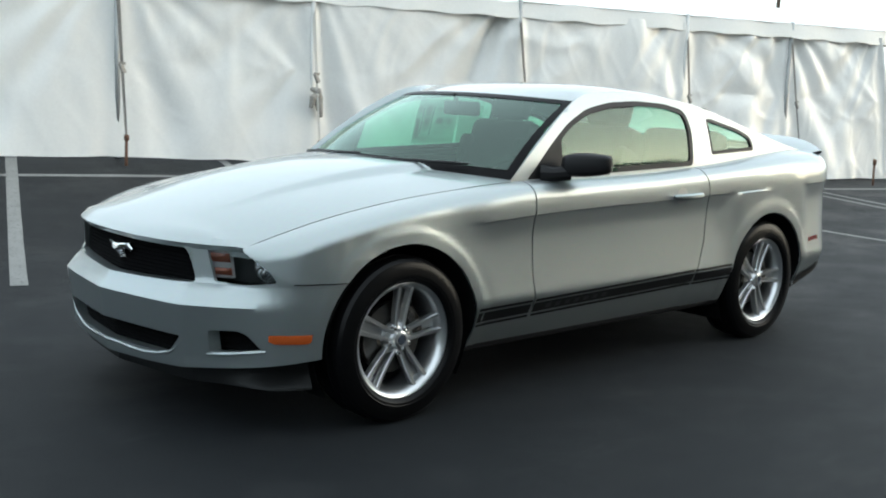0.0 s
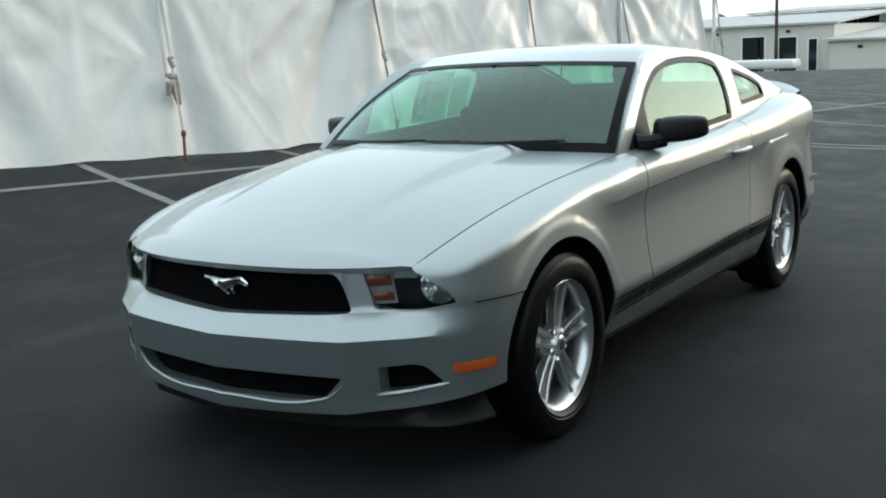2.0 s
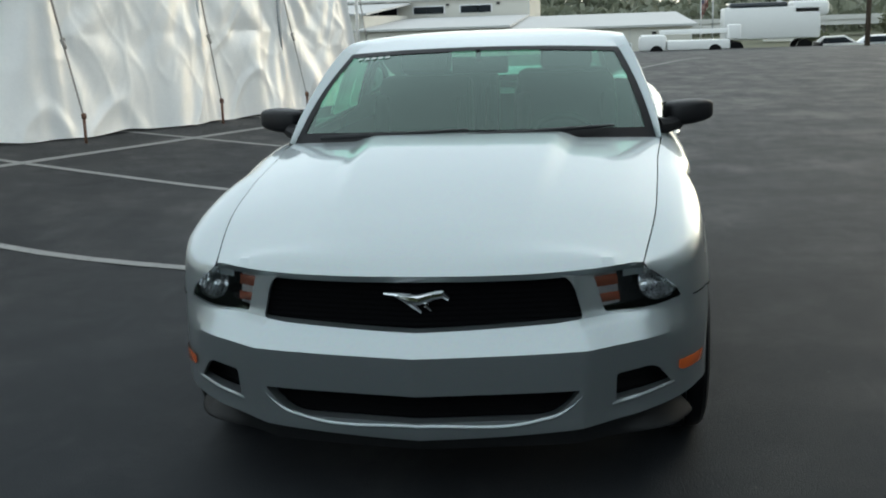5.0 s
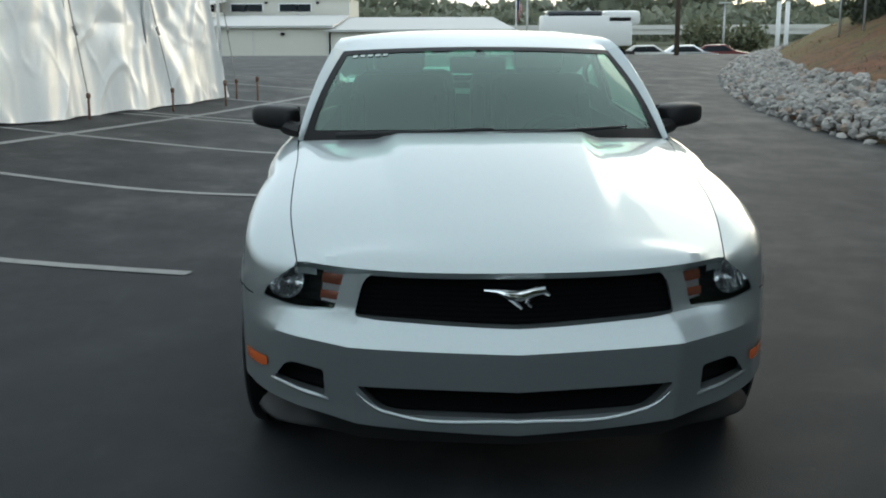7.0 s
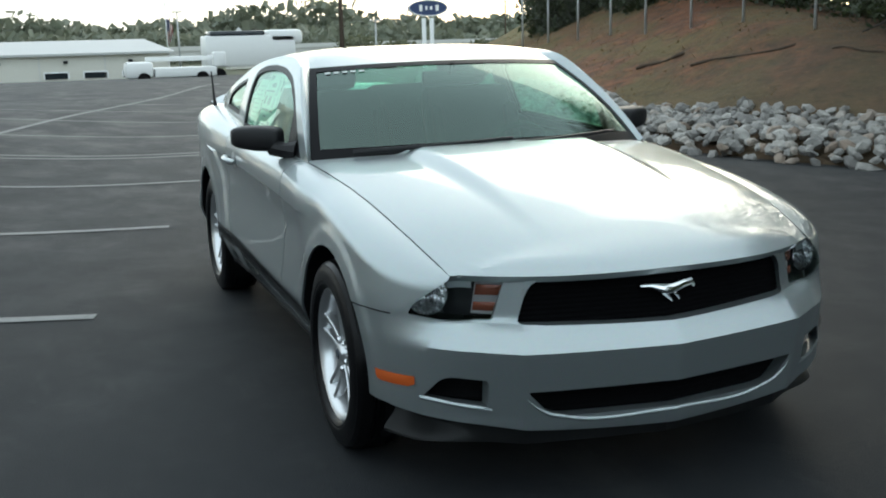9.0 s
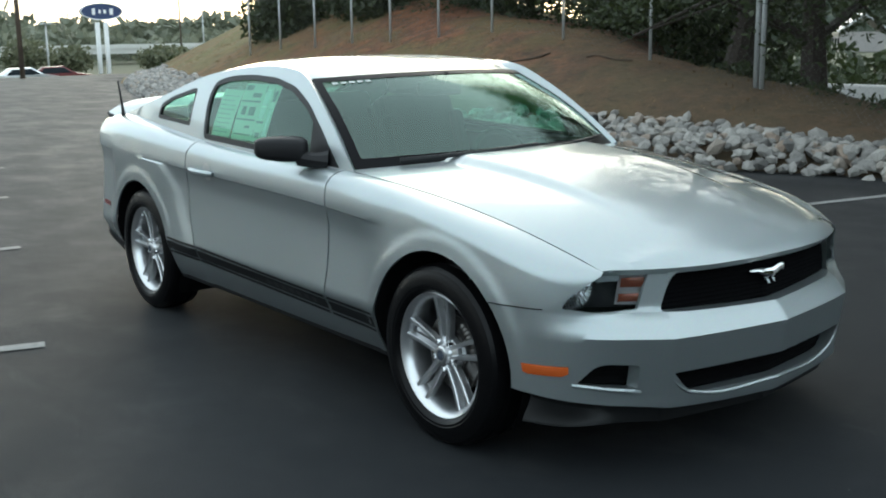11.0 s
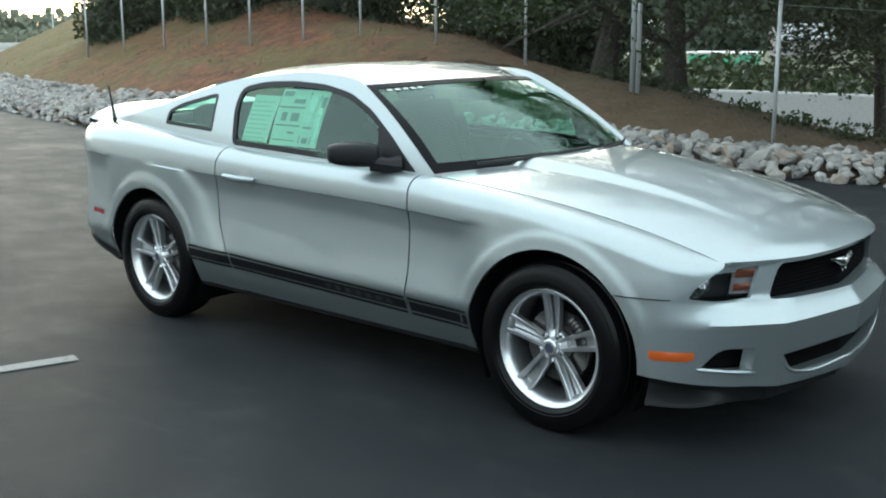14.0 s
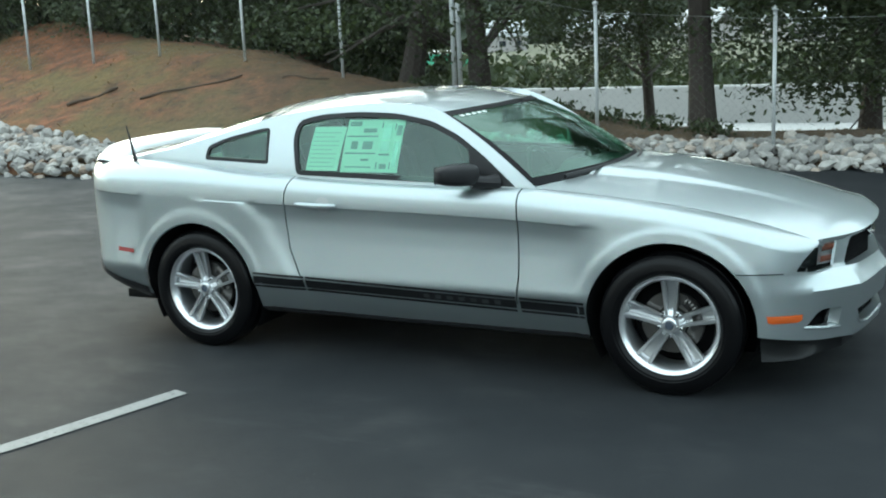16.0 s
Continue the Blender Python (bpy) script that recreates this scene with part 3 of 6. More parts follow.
def wall_at(origin, direc, normal, s, h, seed=0.0):
    lean = -0.5 * h * math.exp(-(TLEN - s) / 1.1) if seed == 0 else 0.0
    p = origin + direc * (s + lean) + normal * fold(s + seed, h)
    base = lot_z(p.x, p.y) + 0.025 + 0.03 * noise.noise((s * 1.5, 0, seed + 4))
    eave = EAVE
    return (p.x, p.y, lerp(base, eave, h))


bm = grid(lambda s, h: wall_at(TA, TDIR, TN, s, h), frange(0, TLEN, 640), [(k / 60) for k in range(61)])
part("side_wall", bm, vinyl, tent)
TR = -TN
def end_wall(s, h):
    x, y, z = wall_at(TB, TR, TDIR, s, h, 40.0)
    k = -0.5 * h * math.exp(-s / 1.1)
    return (x + TDIR.x * k, y + TDIR.y * k, z)
bm = grid(end_wall, frange(0, 9, 150), [(k / 20) for k in range(21)])
part("end_wall", bm, vinyl, tent)

# valance band, roof slopes and edge rope
def valance(s, v):
    p = TA + TDIR * s + TN * (0.06 + 0.012 * math.sin(s * 5) + 0.02 * v)
    return (p.x, p.y, EAVE + 0.10 - 0.2 * v + 0.012 * math.sin(s * 9))
part("valance", grid(valance, frange(0, TLEN, 160), [0, 0.3, 0.6, 1]), vinyl, tent)
def valance_end(s, v):
    p = TB + TR * s + TDIR * (0.06 + 0.02 * v)
    return (p.x, p.y, EAVE + 0.10 - 0.2 * v)
part("valance", grid(valance_end, frange(0, 9, 40), [0, 0.5, 1]), vinyl, tent)
RIDGE = 1.15
def roof(s, v):
    n = min(abs(s - q) for q in tent_pole_s)
    inset = min(1.0, (TLEN + 0.06 - s) / 4.5)
    p = TA + TDIR * s + TN * (0.07 - 4.5 * v * min(1, inset + 0.0))
    return (p.x, p.y, EAVE + 0.10 + RIDGE * v * min(1, inset) * (0.8 + 0.2 * v) - 0.06 * math.sin(v * math.pi) * sstep(0, 1.0, n))
part("roof", grid(roof, frange(0, TLEN + 0.06, 120), frange(0, 1, 12)), vinyl, tent)
def roof_end(s, v):
    p = TB + TR * s + TDIR * 0.06
    inset = min(1.0, s / 4.5, (9.2 - s) / 4.5)
    q = p - TDIR * 4.5 * v * inset
    return (q.x, q.y, EAVE + 0.10 + RIDGE * v * inset)
part("roof", grid(roof_end, frange(0, 9, 30), frange(0, 1, 8)), vinyl, tent)

for k, s in enumerate(tent_pole_s):
    p = TA + TDIR * s + TN * 0.05
    zb = lot_z(p.x, p.y)
    bm = tube(bmesh.new(), [(p.x, p.y, zb), (p.x, p.y, EAVE + 0.12)], 0.03, 10)
    part("pole", bm, galv if k % 2 else white_gel, tent)
    # strap from the eave down to a driven stake
    st = TA + TDIR * (s + 0.03) + TN * (0.30 + 0.12 * (k % 2))
    zs = lot_z(st.x, st.y)
    up = Vector((p.x, p.y, EAVE - 0.02))
    dn = Vector((st.x, st.y, zs + 0.26))
    bm = bmesh.new()
    w = Vector((TDIR.x, TDIR.y, 0)) * 0.02
    n = Vector((TN.x, TN.y, 0)) * 0.002
    def strap_at(u, v):
        q = up.lerp(dn, u) + w * v * (1 - 0.4 * u)
        return q - Vector((0, 0, 0.02 * math.sin(u * math.pi)))
    grid(strap_at, frange(0, 1, 8), [-1, 1], bm)
    bmesh.ops.solidify(bm, geom=list(bm.faces), thickness=0.003)
    part("guy_strap", bm, strap if k != 4 else white_gel, tent)
    bm = bmesh.new()
    q = up.lerp(dn, 0.55)
    box(bm, 0, 0, 0, 0.05, 0.035, 0.11, Matrix.Translation(q) @ pose(0, 0, 0, 18, 12, 20), 0.008)
    box(bm, 0, 0, 0, 0.07, 0.02, 0.03, Matrix.Translation(q + Vector((0, 0, 0.05))), 0.005)
    part("ratchet", bm, rope, tent)
    bm = bmesh.new()
    tube(bm, [(st.x + 0.01, st.y, zs - 0.1), (st.x, st.y, zs + 0.3)], 0.016, 8)
    tube(bm, [(st.x, st.y, zs + 0.26), (st.x, st.y, zs + 0.30), (st.x, st.y, zs + 0.32)], [0.026, 0.028, 0.02], 8)
    part("stake", bm, rust, tent)
for x, y in ((-11.04, -3.08), (-12.19, -2.76)):
    bm = bmesh.new()
    z = lot_z(x, y)
    tube(bm, [(x, y, z - 0.1), (x + 0.01, y, z + 0.36)], 0.016, 8)
    tube(bm, [(x + 0.01, y, z + 0.30), (x + 0.01, y, z + 0.36), (x + 0.01, y, z + 0.38)], [0.024, 0.028, 0.02], 8)
    part("stake", bm, rust, tent)
# knotted cloth tie round one pole
p = TA + TDIR * tent_pole_s[4] + TN * 0.14
bm = bmesh.new()
tube(bm, [(p.x + 0.05, p.y, 1.30), (p.x - 0.02, p.y + 0.05, 1.27), (p.x - 0.07, p.y + 0.02, 1.20), (p.x - 0.05, p.y + 0.03, 1.12), (p.x - 0.09, p.y + 0.02, 0.98)], [0.02, 0.045, 0.04, 0.05, 0.025], 8)
tube(bm, [(p.x - 0.04, p.y + 0.04, 1.24), (p.x + 0.05, p.y + 0.05, 1.2), (p.x + 0.06, p.y + 0.03, 1.08)], [0.03, 0.04, 0.02], 8)
part("cloth_tie", bm, rope, tent)

# ---- the silver coupe ----  (x forward, y to its left, wheels at x = +-1.36)
car = thing("coupe_car", "silver two-door coupe with black rocker stripes, parked", "car")
WB = 1.36
HUB = 0.345

half_w = curve([-2.36, -2.28, -2.18, -2.05, -1.85, -1.36, -0.7, 0.0, 0.6, 1.0, 1.36, 1.6, 1.75, 1.87, 1.95, 2.0],
               [0.61, 0.715, 0.805, 0.868, 0.900, 0.922, 0.908, 0.905, 0.904, 0.904, 0.912, 0.900, 0.878, 0.827, 0.754, 0.690])
crease_z = curve([-2.3, -1.36, -0.55, 0.6, 1.05, 2.0], [0.905, 0.880, 0.855, 0.825, 0.800, 0.74])
shoulder_z = curve([-2.36, -1.9, -1.36, -0.7, 0.0, 0.66, 1.0, 1.36, 1.7, 1.87, 2.0], [0.96, 0.97, 0.965, 0.93, 0.905, 0.89, 0.865, 0.835, 0.765, 0.715, 0.68])
edge_y = curve([-2.36, -2.25, -2.0, -1.75, -1.36, -1.0, -0.7, -0.3, 0.3, 0.66, 1.0, 1.36, 1.7, 2.0], [0.60, 0.66, 0.71, 0.745, 0.785, 0.80, 0.812, 0.816, 0.812, 0.795, 0.765, 0.745, 0.72, 0.672])
edge_z = curve([-2.36, -2.25, -2.0, -1.75, -1.36, -1.0, -0.7, -0.3, 0.3, 0.66, 1.0, 1.36, 1.7, 2.0], [1.03, 1.055, 1.075, 1.078, 1.055, 1.025, 1.005, 0.985, 0.972, 0.965, 0.935, 0.893, 0.828, 0.738])
sill_z = curve([-2.36, -2.1, -1.75, -0.95, 0.95, 1.75, 2.0], [0.46, 0.385, 0.285, 0.262, 0.250, 0.25, 0.25])


def side_y(x, z):
    """Half width of the body side at x and height z."""
    zc = crease_z(x)
    w = half_w(x)
    if z < zc:
        w -= 0.075 * max(0.0, (0.47 - z) / 0.22) ** 1.7
        on = sstep(-1.08, -0.82, x) * sstep(1.06, 0.84, x) + sstep(-1.70, -1.82, x) * sstep(-2.28, -2.1, x)
        low = min(1.0, max(0.0, (z - 0.46) / (zc - 0.46)))
        w -= on * (0.005 * (1 - math.exp(-(zc - z) / 0.004)) * low + 0.015 * low * sstep(-0.01, 0.10, zc - z) - 0.017 * max(0.0, 1 - 1.6 * low) ** 1.5 * sstep(0.38, 0.46, z))
        # the scoop line that sweeps down behind the door
        line = curve([0.35, 0.5, 0.65, 0.78, 0.88], [-0.60, -0.70, -0.80, -0.88, -1.02])(z)
        w += 0.010 * sstep(line + 0.03, line - 0.07, x) * sstep(-1.4, -1.05, x)
    else:
        w -= 0.012 * max(0.0, (z - zc) / 0.1) ** 2
    w -= 0.024 * sstep(0.58, 0.86, z) * sstep(0.85, 1.15, x)
    for cx in (WB, -WB):
        d = math.hypot(x - cx, z - HUB)
        w += 0.006 * sstep(0.480, 0.440, d)
    return w


def upper(x, t):
    """From the shoulder (t = 0) over the fender top to its inner edge (t = 1)."""
    zs, y0 = shoulder_z(x), side_y(x, shoulder_z(x))
    y1, z1 = edge_y(x), edge_z(x)
    cy, cz = lerp(y0, y1, 0.12), lerp(zs, z1, 0.86)
    return ((1 - t) ** 2 * y0 + 2 * t * (1 - t) * cy + t * t * y1, (1 - t) ** 2 * zs + 2 * t * (1 - t) * cz + t * t * z1)


body_xs = sorted(set([round(-2.36 + 0.02 * k, 4) for k in range(219)] + [1.08, 1.05, -1.22, 1.995]))
body_xs = [x for x in body_xs if x <= 1.9951]


def side_section(x):
    zs = shoulder_z(x)
    zb, zc = sill_z(x), min(crease_z(x), zs - 0.03)
    zz = [lerp(zb, zc - 0.03, k / 25) for k in range(26)] + [zc - 0.016, zc - 0.006, zc] + [lerp(zc, zs, k / 4) for k in range(1, 5)]
    out = [(side_y(x, z), z) for z in zz]
    return out + [upper(x, k / 12) for k in range(1, 13)]


sections = {x: side_section(x) for x in body_xs}
shell = grid(lambda x, k: (x, *sections[x][k]), body_xs, range(45))
# ahead of the wheel only what lies above the bumper seam and the lamp
cut(shell, [(1.602, 0.1), (2.2, 0.1), (2.2, 0.612), (1.602, 0.612)], (0, 2))
cut(shell, [(1.897, 0.612), (2.2, 0.612), (2.2, 0.91), (1.995, 0.728)], (0, 2))


def circle(cx, cz, r, n=36, lo=-0.2):
    pts = [(cx + r * math.cos(a), cz + r * math.sin(a)) for a in frange(math.radians(-20), math.radians(200), n)]
    return [(cx + r * 0.93, lo)] + pts + [(cx - r * 0.93, lo)]


ARCH = {WB: 0.405, -WB: 0.402}
for cx, r in ARCH.items():
    arch = circle(cx, HUB - 0.005, r)
    cut(shell, arch, (0, 2))
    flange(shell, arch, (0, 2), (0, -0.008, 0))

# door outline in side view (convex), its opening a shade larger
door_poly = [(0.605, 1.0), (0.612, 0.82), (0.615, 0.55), (0.60, 0.405), (-0.59, 0.405), (-0.655, 0.47), (-0.72, 0.62), (-0.742, 0.78), (-0.735, 0.92), (-0.70, 1.03)]


def grown(poly, d):
    c = Vector((sum(p[0] for p in poly) / len(poly), sum(p[1] for p in poly) / len(poly)))
    return [tuple(Vector(p) + (Vector(p) - c).normalized() * d) for p in poly]


sheet = copy_bm(shell)
door_bm = cut(sheet, door_poly, (0, 2), keep="in")
cut(shell, grown(door_poly, 0.008), (0, 2))
flange(shell, grown(door_poly, 0.008), (0, 2), (0, -0.025, 0))
flange(door_bm, door_poly, (0, 2), (0, -0.02, 0))
# bumper seam: the front cover takes over ahead of the wheel, below the lamp
body = part("body_shell", mirrored(shell), silver, car)
for k in (1, -1):
    d = copy_bm(door_bm)
    if k < 0:
        flipped(d)
    door = part("door", d, silver, car)
    if k > 0:
        door_left = door
    else:
        door_right = door
door_bm.free()
# dark backing behind the shut lines
for k in (1, -1):
    bm = grid(lambda x, z: (x, k * (side_y(x, z) - 0.028), z), frange(-0.78, 0.65, 16), frange(0.38, 0.90, 8))
    part("door_aperture", bm, dark_void, car)

# ---- bonnet ----
nose_x = curve([0, 0.2, 0.4, 0.55, 0.68], [2.192, 2.182, 2.142, 2.075, 1.985])
cowl_x = lambda y: 0.93 - 0.29 * (abs(y) / 0.775) ** 2
hood_mid = curve([0.7, 0.95, 1.2, 1.5, 1.8, 2.0, 2.12, 2.2], [1.02, 1.005, 0.985, 0.945, 0.885, 0.832, 0.788, 0.748])


def hood_at(v, u):
    """v: -1 to 1 across, u: 0 cowl to 1 nose."""
    s = abs(v)
    x0, x1 = cowl_x(s * 0.775), nose_x(s * 0.68)
    x = lerp(x0, x1, u)
    ye = edge_y(min(1.995, max(0.64, x))) - 0.004
    y = s * ye
    ze = edge_z(min(1.995, max(0.64, x))) + 0.002
    # height falls from the middle to the shut line
    z = ze + (hood_mid(x) - ze) * (1 - s ** 2.4)
    if x > 1.985:
        z = min(z, 0.748 + 0.45 * (x1 - x) ** 0.85) if x1 - x < 0.3 else z
    dome_w = lerp(0.37, 0.30, u)
    dome = 0.026 * sstep(dome_w + lerp(0.10, 0.05, u), dome_w - 0.01, y) * sstep(0.95, 0.05, u)
    z += dome - 0.004 * sstep(0.93, 1.0, u) ** 2
    return (x, math.copysign(y, v), z)


hvs = sorted(set([round(-1 + k / 56, 4) for k in range(113)]))
hus = [0, 0.01, 0.03] + [0.06 + 0.94 * k / 44 for k in range(45)]
bm = grid(hood_at, hvs, hus)
# folded leading edge
front_edges = [e for e in bm.edges if e.is_boundary and all(v.co.x > nose_x(min(0.68, abs(v.co.y) * 0.98)) - 0.06 for v in e.verts)]
r = bmesh.ops.extrude_edge_only(bm, edges=front_edges)
bmesh.ops.translate(bm, vec=(-0.02, 0, -0.022), verts=[v for v in r["geom"] if isinstance(v, bmesh.types.BMVert)])
side_edges = [e for e in bm.edges if e.is_boundary and all(abs(v.co.y) > 0.6 for v in e.verts)]
r = bmesh.ops.extrude_edge_only(bm, edges=side_edges)
bmesh.ops.translate(bm, vec=(0, 0, -0.02), verts=[v for v in r["geom"] if isinstance(v, bmesh.types.BMVert)])
part("bonnet", bm, silver, car)
for k in (1, -1):
    bm = grid(lambda x, t: (x, k * (edge_y(x) + lerp(0.02, -0.03, t)), edge_z(x) - 0.024), frange(0.6, 1.96, 30), [0, 1])
    part("bonnet_seam", bm, dark_void, car)

# ---- front bumper cover ----
plan_pts = [(2.246, 0.0), (2.232, 0.17), (2.212, 0.33), (2.178, 0.47), (2.118, 0.585), (2.04, 0.69), (1.955, 0.775), (1.86, 0.838), (1.745, 0.879), (1.69, 0.889), (1.60, 0.900)]
plan_s = [0.0]
for a, z in zip(plan_pts, plan_pts[1:]):
    plan_s.append(plan_s[-1] + math.dist(a, z))
smooth_x, smooth_y = curve(plan_s, [p[0] for p in plan_pts]), curve(plan_s, [p[1] for p in plan_pts])
S_KINK, S_FLANK = 0.517, 0.760   # the folded corner of the nose and the end of its flank


def plan_x(s):
    """The front face and its flank run straight from the middle to the corner and on."""
    if s < S_KINK:
        return lerp(smooth_x(s), lerp(2.252, smooth_x(S_KINK) + 0.004, s / S_KINK), 0.65)
    if s < S_FLANK:
        t = (s - S_KINK) / (S_FLANK - S_KINK)
        return lerp(lerp(smooth_x(S_KINK) + 0.0026 * (1 - t), smooth_x(S_FLANK), t), smooth_x(s), 0.35 + 0.65 * sstep(0.5, 1.0, t))
    return smooth_x(s)


def plan_y(s):
    if s < S_KINK:
        return lerp(smooth_y(s), smooth_y(S_KINK) * s / S_KINK, 0.65)
    if s < S_FLANK:
        t = (s - S_KINK) / (S_FLANK - S_KINK)
        return lerp(lerp(smooth_y(S_KINK), smooth_y(S_FLANK), t), smooth_y(s), 0.35 + 0.65 * sstep(0.5, 1.0, t))
    return smooth_y(s)


S_END = plan_s[-1]


def plan(s, off):
    """Place in plan at s along the nose outline, moved outwards by off."""
    e = 0.004
    a, z = max(0, s - e), min(S_END, s + e)
    tx, ty = plan_x(z) - plan_x(a), plan_y(z) - plan_y(a)
    n = math.hypot(tx, ty) or 1
    nx, ny = ty / n, -tx / n
    if s < 1e-6:
        nx, ny = 1, 0
    return plan_x(s) + nx * off, plan_y(s) + ny * off


S_HC = 0.975     # where the lamp ends
def cover_top(s):
    y = plan_y(s)
    if y < 0.66:
        return 0.745
    return lerp(0.745, 0.6135, min(1, (y - 0.66) / 0.17) ** 1.4)


def cover_off(s, z):
    """Profile of the bumper: chin, flat face, sharp fold, sloping ledge and upper nose."""
    q = s / S_END
    y = plan_y(s)
    fold_z = lerp(0.510, 0.535, q * q)
    shelf = lerp(0.557, 0.585, q * q)
    if z < 0.30:
        o = -0.030 - 0.020 * ((0.30 - z) / 0.095) ** 2
    elif z < fold_z:
        o = lerp(-0.030, 0.0, (z - 0.30) / (fold_z - 0.30))
    elif z < shelf:
        o = lerp(0.0, -0.036, (z - fold_z) / (shelf - fold_z))
    elif z < shelf + 0.028:
        o = lerp(-0.036, -0.050, (z - shelf) / 0.028)
    else:
        o = lerp(-0.050, -0.060, (z - shelf - 0.028) / 0.15)
    if z > shelf:
        o -= 0.024 * sstep(0.40, 0.53, y) * sstep(0.76, 0.60, y) * sstep(shelf, shelf + 0.04, z)
    o *= lerp(1.0, 0.5, sstep(0.58, 0.80, y))
    return o * (1 - 0.9 * sstep(0.72, 0.87, y))


def cover_at(s, v):
    sg = math.copysign(1, s)
    a = abs(s)
    q = (a / S_END) ** 2
    zt = cover_top(a)
    knots = [lerp(0.243, 0.350, q), 0.26, 0.30, 0.40, lerp(0.510, 0.535, q), lerp(0.557, 0.585, q), lerp(0.588, 0.606, q), zt]
    for k in range(1, 8):
        knots[k] = max(knots[k], knots[k - 1] + 0.003)
    k = min(6, int(v))
    z = lerp(knots[k], knots[k + 1], v - k)
    x, y = plan(a, cover_off(a, z))
    y += 0.006 * sstep(0.480, 0.440, math.hypot(x - WB, z - HUB))
    return (x, sg * y, z)


cover_v = [k + j / n for k, n in enumerate((2, 2, 5, 6, 2, 3, 8)) for j in range(n)] + [7]
cover_s = frange(-S_END, S_END, 121)
cover = grid(cover_at, cover_s, cover_v)

grille_poly = rounded([(-0.455, 0.735), (0.455, 0.735), (0.492, 0.592), (0.0, 0.572), (-0.492, 0.592)], [0.06, 0.06, 0.015, 0.2, 0.015])
low_poly = rounded([(-0.485, 0.388), (0.485, 0.388), (0.405, 0.300), (-0.405, 0.300)], [0.012, 0.012, 0.06, 0.06])
fog_poly = rounded([(0.590, 0.422), (0.690, 0.430), (0.718, 0.418), (0.762, 0.354), (0.588, 0.336)], [0.012, 0.02, 0.02, 0.012, 0.008], 3)
lamp_poly = rounded([(0.520, 0.724), (0.60, 0.738), (0.69, 0.735), (0.752, 0.690), (0.790, 0.6180), (0.70, 0.602), (0.556, 0.600)], [0.008, 0.01, 0.03, 0.03, 0.01, 0.02, 0.01], 3)
neg = lambda poly: [(-p[0], p[1]) for p in poly][::-1]
lens = cut(copy_bm(cover), lamp_poly, (1, 2), keep="in")
for poly, depth in ((grille_poly, 0.05), (low_poly, 0.05), (fog_poly, 0.05), (neg(fog_poly), 0.05), (lamp_poly, 0.012), (neg(lamp_poly), 0.012)):
    cut(cover, poly, (1, 2))
    flange(cover, poly, (1, 2), (-depth, 0, 0))
for sgn in (1, -1):
    arch = circle(WB, HUB - 0.005, ARCH[WB])
    cut(cover, arch, (0, 2), side=sgn)
    flange(cover, arch, (0, 2), (0, -0.008 * sgn, 0), side=sgn)
part("front_bumper", cover, silver, car)


grille_black = varied("deep_black_mesh", (0.0022, 0.0022, 0.0026), 0.8, 0.2, Specular_IOR_Level=0.04)


def mesh_panel(name, poly, back, rows, label):
    """Black insert behind an opening: a sunk panel with fine horizontal ribs."""
    bm = bmesh.new()
    ylo, yhi = min(p[0] for p in poly) - 0.02, max(p[0] for p in poly) + 0.02
    zlo, zhi = min(p[1] for p in poly) - 0.015, max(p[1] for p in poly) + 0.015
    def at(y, v):
        z = lerp(zlo, zhi, v / (2 * rows))
        x = plan_x(min(S_END, abs(y) * 1.04)) + back + (0.003 if v % 2 else 0)
        return (x, y, z)
    grid(at, frange(ylo, yhi, 40), range(2 * rows + 1), bm)
    return part(name, bm, grille_black, car, label, smooth=False)


mesh_panel("grille", grille_poly, -0.10, 12, "black horizontally ribbed upper grille")
mesh_panel("lower_grille", low_poly, -0.075, 7, "black lower air intake")
for p in (fog_poly, neg(fog_poly)):
    bm = bmesh.new()
    cy, cz = sum(q[0] for q in p) / len(p), sum(q[1] for q in p) / len(p)
    def at(y, v):
        return (plan_x(min(S_END, abs(y) * 1.12)) - 0.10 + (0.012 if v % 2 else 0), y, lerp(0.32, 0.44, v / 6))
    s0 = 1 if cy > 0 else -1
    grid(at, frange(min(q[0] for q in p) - 0.03, max(q[0] for q in p) + 0.03, 8), range(7), bm)
    part("fog_intake", bm, dark_void, car, "black ribbed bumper side intake", smooth=False)
# silver blade under each side intake
for k in (1, -1):
    bm = bmesh.new()
    def blade(u, v):
        y = lerp(0.552, 0.768, u)
        s = y * 1.115
        x, yy = plan(min(S_END, s), cover_off(s, 0.34) + 0.003 * math.sin(v * math.pi) * sstep(0, 0.15, u))
        return (x, k * yy, lerp(0.322, 0.352, u) + 0.016 * (v - 0.5))
    grid(blade, frange(0, 1, 12), frange(0, 1, 5), bm)
    part("intake_blade", bm, silver, car)

# rolled lip along the foot of the lower intake
bm = bmesh.new()
lip_z = curve([0.0, 0.36, 0.43, 0.475, 0.505, 0.53], [0.288, 0.296, 0.318, 0.356, 0.398, 0.445])
def lip(y, j):
    a = math.radians(-80 + 27 * j)
    r = lerp(0.008, 0.0015, sstep(0.40, 0.53, abs(y)))
    z = lip_z(abs(y))
    s_ = abs(y) * 1.035
    x, yy = plan(s_, cover_off(s_, z) - 0.003)
    return (x + r * math.cos(a), math.copysign(yy, y), z + r * math.sin(a))
grid(lip, frange(-0.53, 0.53, 61), range(7), bm)
part("intake_lip", bm, silver, car)

